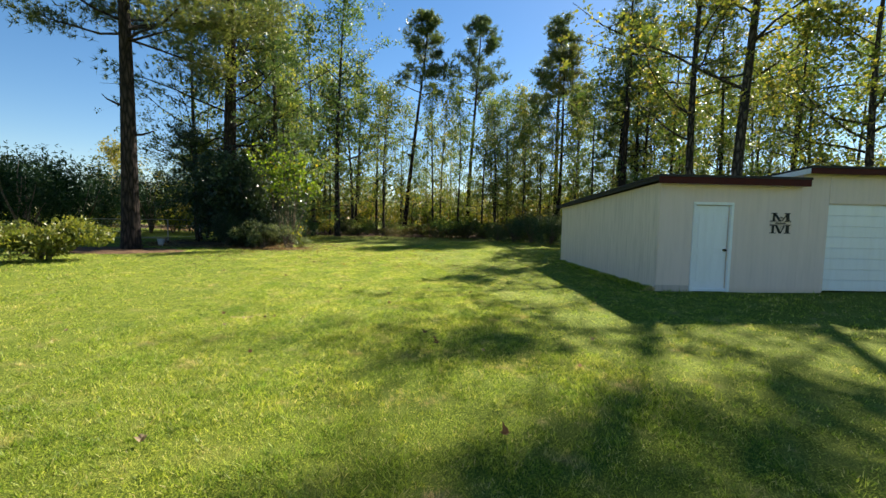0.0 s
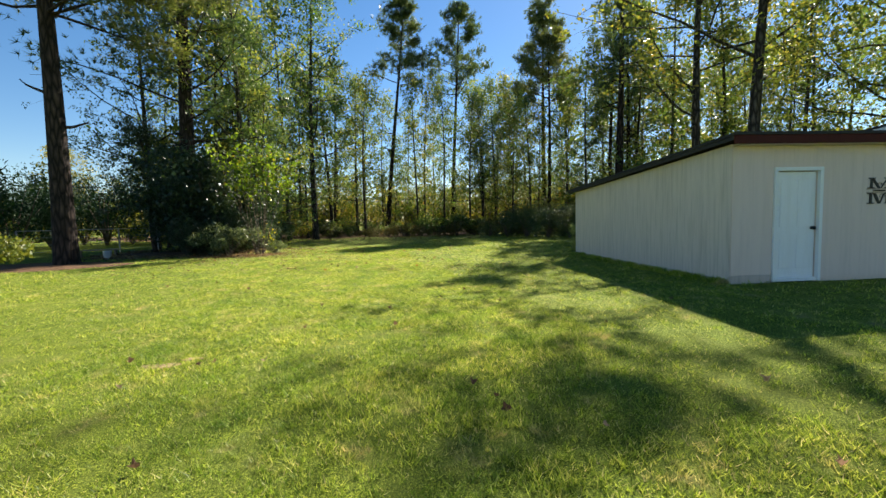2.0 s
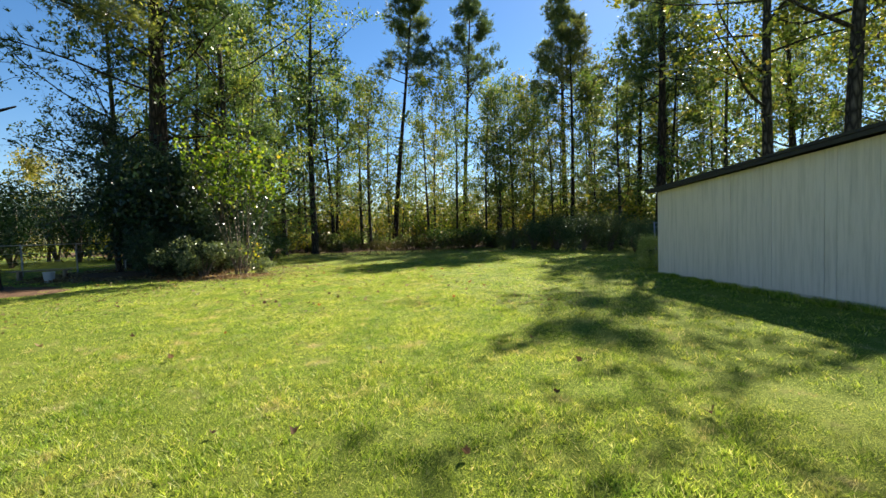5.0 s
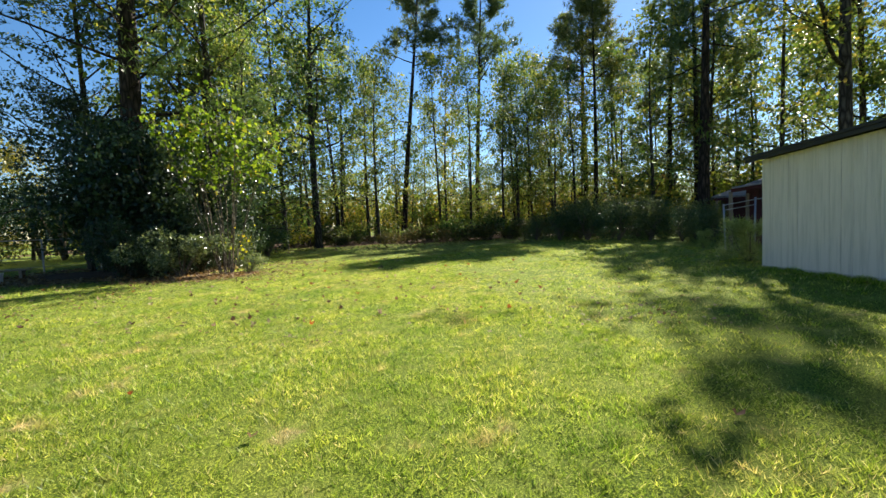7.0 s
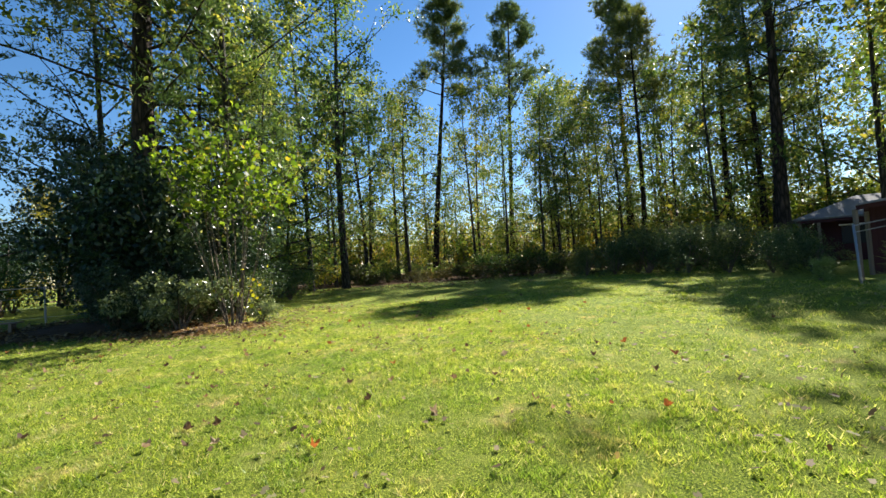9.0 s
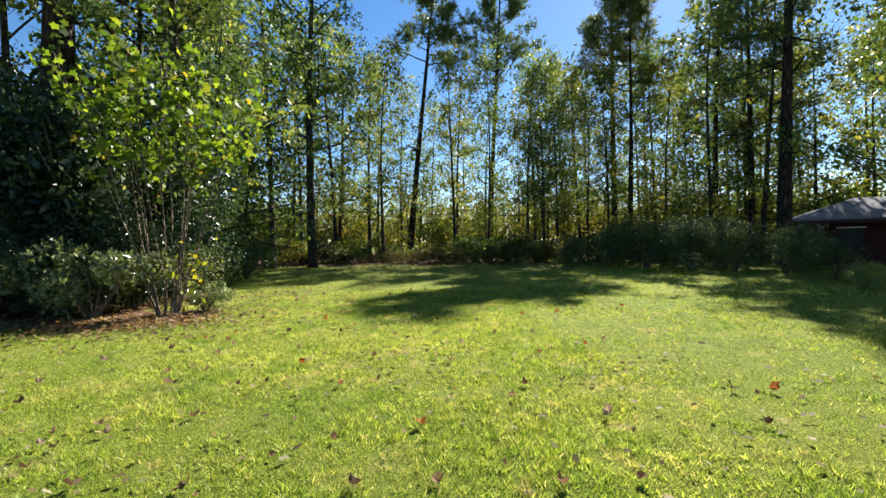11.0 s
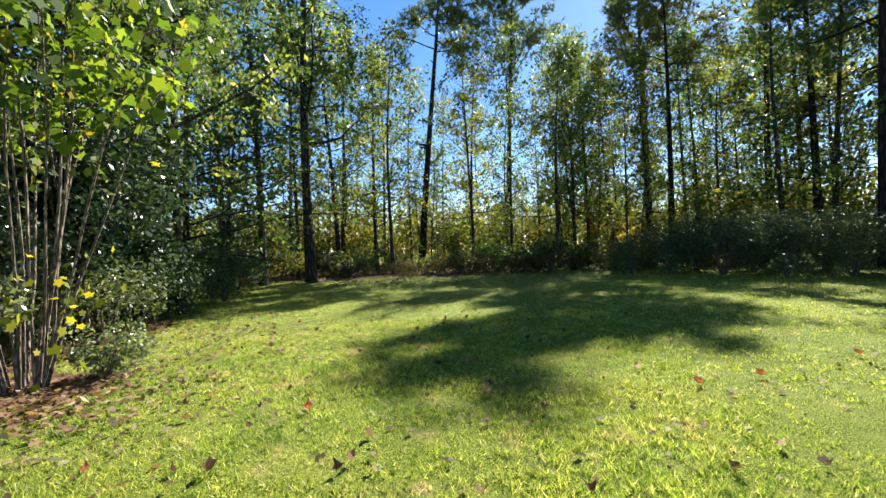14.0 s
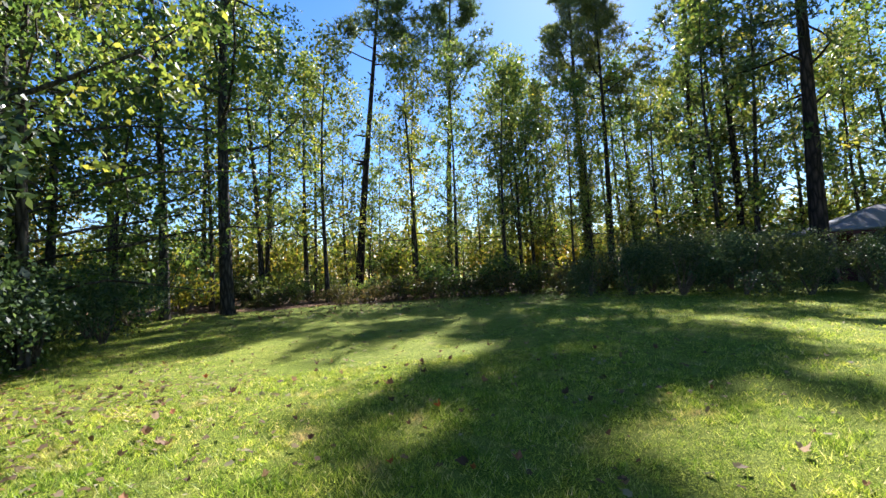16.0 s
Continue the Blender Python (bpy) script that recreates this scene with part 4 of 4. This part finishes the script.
part("foliage", mesh_of("foliage", lobed_verts(np.concatenate(big), 0.125, ry_, 0.5), 10), BRIGHT_LEAVES, young, "large bright yellow-green leaves")
low_right = np.array([0.55, -0.25, 0.85]) + ry_.normal(size=(44, 3)) * np.array([0.28, 0.22, 0.3])
part("foliage", mesh_of("foliage", lobed_verts(low_right, 0.095, ry_, 0.5), 10), BRIGHT_LEAVES, young, "low sprays of large bright leaves")
part("foliage", mesh_of("foliage", leaf_verts(np.concatenate(small), 0.085, ry_, 0.2, 0.5, 0.25), 4), PALE_LEAVES, young, "small pale glossy leaves lower down")

azalea = stand(bush("azalea", 73, 1.2, 0.9, 1.45, 4600, 0.08, PALE_LEAVES, "low pale green shrub in leaf litter by the young tree", 10, lumps=11), -5.65, 22.6)
azalea_low = stand(bush("azalea", 74, 0.6, 0.5, 0.7, 1700, 0.06, PALE_LEAVES, "small pale green shrub at the lawn's edge", 8, lumps=10), -3.85, 23.1, 0, 0.85, 0.85)

# drooping green trees past the thicket
stand(broadleaf("broadleaf_tree", 75, 11, 0.14, 0.12, 3.6, 9000, 0.1, LEAVES, "bushy green tree with drooping leafy limbs", (0.6, 0), 26, rise=-0.06, puff=0.3), -7.4, 29.6)
stand(broadleaf("broadleaf_tree", 76, 10, 0.13, 0.1, 3.4, 8500, 0.11, LEAVES, "bushy green tree with drooping leafy limbs", (0.2, -0.2), 24, rise=-0.05, puff=0.32), -9.8, 32.5)
stand(broadleaf("broadleaf_tree", 77, 8, 0.1, 0.08, 2.6, 6500, 0.115, LEAVES, "bushy green tree at the wood's edge", (0.3, 0), 20, rise=-0.03, puff=0.34), -7.6, 35.0)
stand(broadleaf("broadleaf_tree", 86, 9.5, 0.11, 0.1, 3.3, 9500, 0.09, LEAVES, "bushy green tree with drooping leafy limbs", (0.3, -0.3), 24, rise=-0.08, puff=0.3), -6.0, 28.6)
under = bush("undergrowth_bush", 78, 1.8, 1.4, 2.0, 3000, 0.095, MYRTLE_LEAVES, "dark green undergrowth below drooping trees", 8, group="undergrowth")
put(under, [(-5.4, 25.2, 0.65), (-5.7, 27.0, 0.8), (-6.2, 29.2, 0.85), (-6.3, 31.6, 0.85), (-6.9, 27.6, 0.8), (-7.3, 30.5, 0.9), (-7.4, 33.2, 0.9), (-7.8, 36.2, 0.9), (-10, 35.5, 1.2)], 12)

# left side: golden shrub, cedars, field hedge
golden = bush("golden_shrub", 81, 1.7, 1.5, 1.45, 6500, 0.11, GOLD_LEAVES, "rounded golden-green shrub at the lawn's edge", 12, lumps=18)
stand(golden, -9.7, 14.7)
copy_thing(golden, pose(-10.8, 12.6, -0.07, 0, 0, 75))
cedar = bush("cedar_tree", 82, 2.4, 2.2, 5.2, 3900, 0.22, CEDAR, "dark bushy cedar beyond the lawn", 6, "tree", "cedars", 26, -0.4, 0.3)
put(cedar, [(-17.6, 22.4, 1.0), (-20.5, 23.5, 1.05), (-19.0, 27.5, 0.85), (-24, 30, 1.1), (-27, 27, 1.2), (-21.5, 33, 0.9), (-30, 33, 1.2), (-21.5, 38, 1.15), (-25, 40.5, 1.3), (-28.5, 38.5, 1.3), (-18.6, 41.5, 1.1), (-32, 36, 1.3)], 13)
hedge = bush("brush_bush", 83, 2.6, 1.8, 2.6, 2400, 0.17, BRUSH_LEAVES, "tan and green field-edge brush", 10, group="brush", lumps=16)
put(hedge, [(-20.5 + k * 2.2, 39.5 + 0.9 * math.sin(k * 2.1), 0.8 + 0.12 * math.sin(k)) for k in range(7)] + [(-24 - k * 2.5, 36 - k * 1.3, 0.9) for k in range(6)], 14)
mid = broadleaf("broadleaf_tree", 84, 7.5, 0.1, 0.1, 2.6, 5200, 0.16, GOLD_LEAVES, "low spreading tree with yellow-green leaves by the field", (0, 0), 20, group="field trees", split=False)
put(mid, [(-13.2, 31.5, 0.95), (-17.5, 40, 1.0), (-14.5, 43, 1.1), (-21, 43, 1.0), (-26, 41, 1.05)], 15)
far_pine = pine("pine_tree", 85, 13, 0.14, 0.2, 2.2, "distant young pine beyond the field", (0, 0), 26, 14, 7, 0.5, 0, split=False)
far_pine["group"] = "distant pines"
put(far_pine, [(-36 + k * 4.2 + 1.5 * math.sin(k * 3.3), 62 + 5 * math.sin(k * 1.7), 0.6 + 0.12 * math.sin(k * 2.3)) for k in range(8)] + [(32, 48, 1.2), (36, 42, 1.3), (34, 36, 1.2)], 16)
# trees that close the place behind the start
put(copy_thing(tall_a, pose(0, 0, 0)), [(-16, -14, 1.0), (-8, -19, 1.1), (2, -21, 1.0), (11, -18, 1.1), (20, -10, 1.0), (-21, -4, 1.1), (27, 2, 1.1), (29, 12, 1.0), (-23, 8, 1.0)], 17)

# ---- grass blades, fallen leaves ----
rg = np.random.default_rng(91)
line_x = lambda y: np.interp(y, (0.6, 6, 9, 12, 16, 20, 26, 34), (3.1, 2.0, 1.7, 1.15, -0.05, -0.7, 0.0, 1.5))  # noqa: E731


def outside(x, y):
    """Where blades may stand: not in the shed, not in the beds."""
    ok = ~((x > SX - 0.02) & (y > SY - 0.03) & (y < SYB + 0.2))
    ok &= ((x + 8.9) / 3.45) ** 2 + ((y - 25.2) / 3.2) ** 2 > 1
    ok &= ((x + 5.5) / 1.85) ** 2 + ((y - 22.6) / 0.85) ** 2 > 1
    ok &= ((x + 11.2) / 2.8) ** 2 + ((y - 19.3) / 2.1) ** 2 > 1
    return ok


def blades(name, n, d0, d1, y0, y1, h, w):
    per = 10
    y = rg.uniform(y0, y1, n // per)
    x = line_x(y) + rg.uniform(d0, d1, n // per) * rg.choice([-1, 1], n // per)
    y = np.repeat(y, per) + rg.normal(size=n) * w * 6
    x = np.repeat(x, per) + rg.normal(size=n) * w * 6
    k = outside(x, y)
    x, y = x[k], y[k]
    n = len(x)
    thick = 0.5 + 0.3 * np.sin(x * 1.7 + 1.3 * np.sin(y * 1.1)) * np.sin(y * 1.9 + 0.8 * np.sin(x * 2.3)) + 0.3 * np.sin(x * 5.3 + 2.1 * np.sin(y * 3.1)) * np.sin(y * 4.7 + 1.7 * np.sin(x * 3.9)) + 0.2 * np.sin(x * 15 + 2 * np.sin(y * 7)) * np.sin(y * 13 + 2 * np.sin(x * 9))
    keep = rg.uniform(0, 1, n) < 0.5 + 0.65 * thick
    x, y, thick = x[keep], y[keep], thick[keep]
    n = len(x)
    a, b = rg.uniform(0, 6.283, n), rg.uniform(0, 6.283, n)
    hh = h * rg.uniform(0.4, 1.25, n) * (0.5 + 0.95 * thick).clip(0.25, 1.8)
    lean = hh * rg.uniform(0.3, 1.35, n)
    z = gz(x, y) - 0.004
    ww = w * rg.uniform(0.6, 1.3, n)
    v0 = np.stack([x - ww * np.cos(a), y - ww * np.sin(a), z], 1)
    v1 = np.stack([x + ww * np.cos(a), y + ww * np.sin(a), z], 1)
    v2 = np.stack([x + lean * np.cos(b), y + lean * np.sin(b), z + hh], 1)
    me = mesh_of(name, np.stack([v0, v1, v2], 1), 3)
    return tagged(part(name, me, GRASS), "short mown grass blades, green with straw-coloured ones", "grass", kind="stuff")


blades("grass", 620000, 0, 3.0, 1.6, 26, 0.044, 0.0033)
blades("grass", 200000, 3.0, 7, 1.5, 32, 0.042, 0.0046)
# coarse tufts of wider blades
n = 30000
ty = np.repeat(rg.uniform(1.3, 28, 3000), 10)
tx = line_x(ty) + np.repeat(rg.normal(size=3000) * 2.2, 10) + rg.normal(size=n) * 0.03
ty = ty + rg.normal(size=n) * 0.03
k = outside(tx, ty)
tx, ty = tx[k], ty[k]
n = len(tx)
ta, tl, th = rg.uniform(0, 6.283, n), rg.uniform(0.02, 0.055, n), rg.uniform(0.02, 0.045, n)
tz = gz(tx, ty) - 0.004
tw = rg.uniform(0.0025, 0.005, n)
me = mesh_of("grass_tuft", np.stack([np.stack([tx - tw * np.sin(ta), ty + tw * np.cos(ta), tz], 1), np.stack([tx + tw * np.sin(ta), ty - tw * np.cos(ta), tz], 1), np.stack([tx + tl * np.cos(ta), ty + tl * np.sin(ta), tz + th], 1)], 1), 3)
tagged(part("grass_tuft", me, GRASS), "coarse tufts of wider grass standing in the lawn", "grass", kind="stuff")
blades("grass", 56000, 7, 12, 3, 37, 0.06, 0.009)
# rough fringe of taller grass along the shed
n = 9000
fy = rg.uniform(SY, SYB, n)
fxs = SX - np.abs(rg.normal(size=n)) * 0.09 - 0.02
hh, a = rg.uniform(0.03, 0.08, n) * (1.0 + 0.9 * np.sin(fy * 2.3 + np.sin(fy * 5.1)) ** 2), rg.uniform(0, 6.283, n)
fz = gz(fxs, fy)
me = mesh_of("grass_fringe", np.stack([np.stack([fxs - 0.006, fy, fz], 1), np.stack([fxs + 0.006, fy, fz], 1), np.stack([fxs + 0.5 * hh * np.cos(a), fy + 0.5 * hh * np.sin(a), fz + hh], 1)], 1), 3)
tagged(part("grass_fringe", me, GRASS), "untrimmed grass along the foot of the shed wall", "grass", kind="stuff")


def leaf_mesh(seed):
    """A curled dry leaf with ragged lobes."""
    r = np.random.default_rng(seed)
    bm = bmesh.new()
    n = 10
    c = bm.verts.new((0, 0, 0.006))
    curl = r.uniform(5, 13)
    rim = []
    for i in range(n):
        a = 2 * math.pi * i / n
        q = (0.055 if i % 2 == 0 else 0.04) * r.uniform(0.6, 1.25)
        x, y = q * math.cos(a), q * 0.75 * math.sin(a)
        rim.append(bm.verts.new((x * 0.85, y, 0.002 + 2 * curl * x * x + r.uniform(0, 0.034))))
    for i in range(n):
        bm.faces.new((c, rim[i], rim[(i + 1) % n]))
    me = bpy.data.meshes.new("fallen_leaf")
    bm.to_mesh(me)
    bm.free()
    return me


def dry_leaf(name, colour):
    m, nt, b = material(name, 0.7, spec=0.25)
    info = nt.nodes.new("ShaderNodeObjectInfo")
    vec = coords(nt)
    c = ramp(nt, colour, info.outputs["Random"])
    c = mixed(nt, 0.5, c, ramp(nt, [(0.3, (0.6,) * 3), (0.7, (1.2,) * 3)], noise_tex(nt, vec, 50, 3)), "MULTIPLY")
    nt.links.new(c, b.inputs["Base Color"])
    t = nt.nodes.new("ShaderNodeBsdfTranslucent")
    nt.links.new(c, t.inputs["Color"])
    mix = nt.nodes.new("ShaderNodeMixShader")
    mix.inputs[0].default_value = 0.4
    nt.links.new(b.outputs[0], mix.inputs[1])
    nt.links.new(t.outputs[0], mix.inputs[2])
    nt.links.new(mix.outputs[0], nt.nodes["Material Output"].inputs["Surface"])
    return m


DRY = dry_leaf("dry_leaf", [(0.0, (0.07, 0.042, 0.026)), (0.35, (0.15, 0.085, 0.045)), (0.6, (0.26, 0.16, 0.085)), (0.85, (0.46, 0.36, 0.24)), (0.94, (0.3, 0.08, 0.025)), (1.0, (0.4, 0.13, 0.03))])
kinds = []
for k in range(5):
    me = leaf_mesh(100 + k)
    me.materials.append(DRY)
    kinds.append(me)
count = 0
while count < 296:
    y = rg.uniform(15.0, 26.5) if count < 262 else rg.uniform(3, 13)
    x = float(line_x(y)) + rg.normal() * 2.6 - (0.8 if y > 16 else 0)
    if not bool(outside(np.array(x), np.array(y))):
        continue
    lf = new("fallen_leaf", kinds[int(rg.integers(5))])
    s = rg.uniform(0.5, 1.1)
    lf.matrix_basis = pose(x, y, float(gz(x, y)) + 0.022, rg.normal() * 14, rg.normal() * 14, rg.uniform(0, 360)) @ Matrix.Diagonal((s, s, s, 1))
    tagged(lf, "small curled dry leaf lying on the grass", "leaf", "fallen leaves")
    count += 1
RED = dry_leaf("red_leaf", [(0.0, (0.2, 0.055, 0.02)), (1.0, (0.38, 0.14, 0.035))])
red_kind = leaf_mesh(120)
red_kind.materials.append(RED)
for x, y, s in ((3.38, 17.7, 1.3), (2.91, 21.71, 1.3), (2.23, 21.62, 1.2), (4.32, 22.1, 1.2), (0.37, 17.34, 1.1), (3.6, 16.9, 1.3), (-0.9, 19.0, 1.1)):
    lf = new("fallen_leaf", red_kind)
    lf.matrix_basis = pose(x, y, float(gz(x, y)) + 0.025, rg.normal() * 12, rg.normal() * 12, rg.uniform(0, 360)) @ Matrix.Diagonal((s, s, s, 1))
    tagged(lf, "large orange-red dead leaf lying on the grass", "leaf", "fallen leaves")


def litter(name, x, y, size, label, lift=0.02):
    n = len(x)
    c = np.stack([x, y, gz(x, y) + lift + rg.uniform(0, 0.03, n)], 1)
    way = unit(np.stack([rg.normal(size=n), rg.normal(size=n), rg.normal(size=n) * 0.25], 1))
    side = unit(np.cross(way, np.stack([rg.normal(size=n) * 0.3, rg.normal(size=n) * 0.3, np.ones(n)], 1)))
    ln = (size * rg.uniform(0.6, 1.4, n))[:, None]
    ring = [c]
    for f, q in ((0.22, 0.3), (0.4, 0.2), (0.62, 0.36), (1.0, 0.04), (0.66, -0.33), (0.42, -0.2), (0.2, -0.27)):
        lift_ = np.stack([np.zeros(n), np.zeros(n), rg.uniform(0.0, 0.35, n) * ln[:, 0] * (abs(q) + 0.25 * f)], 1)
        ring.append(c + way * ln * f * rg.uniform(0.85, 1.15, (n, 1)) + side * ln * q * rg.uniform(0.7, 1.3, (n, 1)) + lift_)
    tagged(part(name, mesh_of(name, np.stack(ring, 1), 8), LITTER), label, "leaves", kind="stuff")


a, q = rg.uniform(0, 6.283, 4500), np.sqrt(rg.uniform(0.4, 1.0, 4500)) + np.abs(rg.normal(size=4500)) * 0.14
litter("leaf_litter", -8.9 + 3.6 * q * np.cos(a), 25.2 + 3.4 * q * np.sin(a), 0.09, "brown dead leaves heaped under the shrubs", 0.04)
n = 3400
hub = rg.integers(0, 70, n)
hx, hy = rg.uniform(-6, 5, 70), rg.uniform(14, 32, 70)
loose = rg.uniform(0, 1, n) < 0.5
x = np.where(loose, rg.normal(size=n) * 4.5 - 0.8, hx[hub] + rg.normal(size=n) * 0.5)
y = np.where(loose, rg.uniform(14, 33, n), hy[hub] + rg.normal(size=n) * 0.5)
k = outside(x, y)
litter("leaf_litter", x[k], y[k], 0.052, "scattered dry leaves over the far lawn")
litter("leaf_litter", -5.0 + rg.normal(size=2600) * 1.0, 22.1 + rg.normal(size=2600) * 0.5, 0.075, "reddish-brown dead leaves under the young tree")
litter("leaf_litter", -3.3 + rg.normal(size=1100) * 1.0, rg.uniform(20.5, 26.5, 1100), 0.06, "tan dry leaves scattered on the lawn by the shrubs")
x, y = rg.uniform(-9, 17, 2000), rg.uniform(33, 42, 2000)
litter("leaf_litter", x, y, 0.12, "dry leaves on the wood's edge")

# ---- siding boards, last ----


def siding(parent, of, mat, x0, x1, y0, y1, width, top, low, gap, deep):
    """Upright boards side by side along a wall."""
    along_x = abs(x1 - x0) > abs(y1 - y0)
    a, b = (x0, x1) if along_x else (y0, y1)
    n = max(1, round((b - a) / width))
    w = (b - a) / n
    for i in range(n):
        cut = gap * (1 if along_x else (0.25, 1.0, 0.4, 0.7, 0.2)[i * 7 % 5])
        p, s = a + i * w + cut / 2, a + (i + 1) * w - cut / 2
        bm = bmesh.new()
        if along_x:
            shed_box(bm, (p, y0, low), (s, y0 + deep, top(p)), 0.001, of=of)
        else:
            slab(bm, [local(of, x, y, top(y)) for x, y in ((x0, p), (x0 + deep, p), (x0 + deep, s), (x0, s))], top(p) - low)
        part("board", bm, mat, parent)


siding(side_wall, shed, SIDE_BEIGE, SX, SX, SY + 0.035, SYB, 0.2, lambda y: side_top(y) - 0.02, 0.025, 0.009, 0.028)
flat = lambda x: 2.535  # noqa: E731
siding(front_wall, shed, BEIGE, SX + 0.001, DX0 - 0.073, SY, SY, 0.2, flat, 0.095, 0.001, 0.028)
siding(front_wall, shed, BEIGE, DX1 + 0.073, GXL + 0.01, SY, SY, 0.2, flat, 0.0, 0.001, 0.028)
siding(front_wall, shed, BEIGE, DX0 - 0.072, DX1 + 0.072, SY, SY, 0.2, flat, DH + 0.073, 0.001, 0.028)
siding(garage_front, garage, BEIGE, GXL + 0.012, GDX0 - 0.012, SY, SY, 0.2, lambda x: 2.9, 0.0, 0.001, 0.028)
siding(garage_front, garage, BEIGE, GDX1 + 0.012, 17.5, SY, SY, 0.2, lambda x: 2.9, 0.0, 0.001, 0.028)
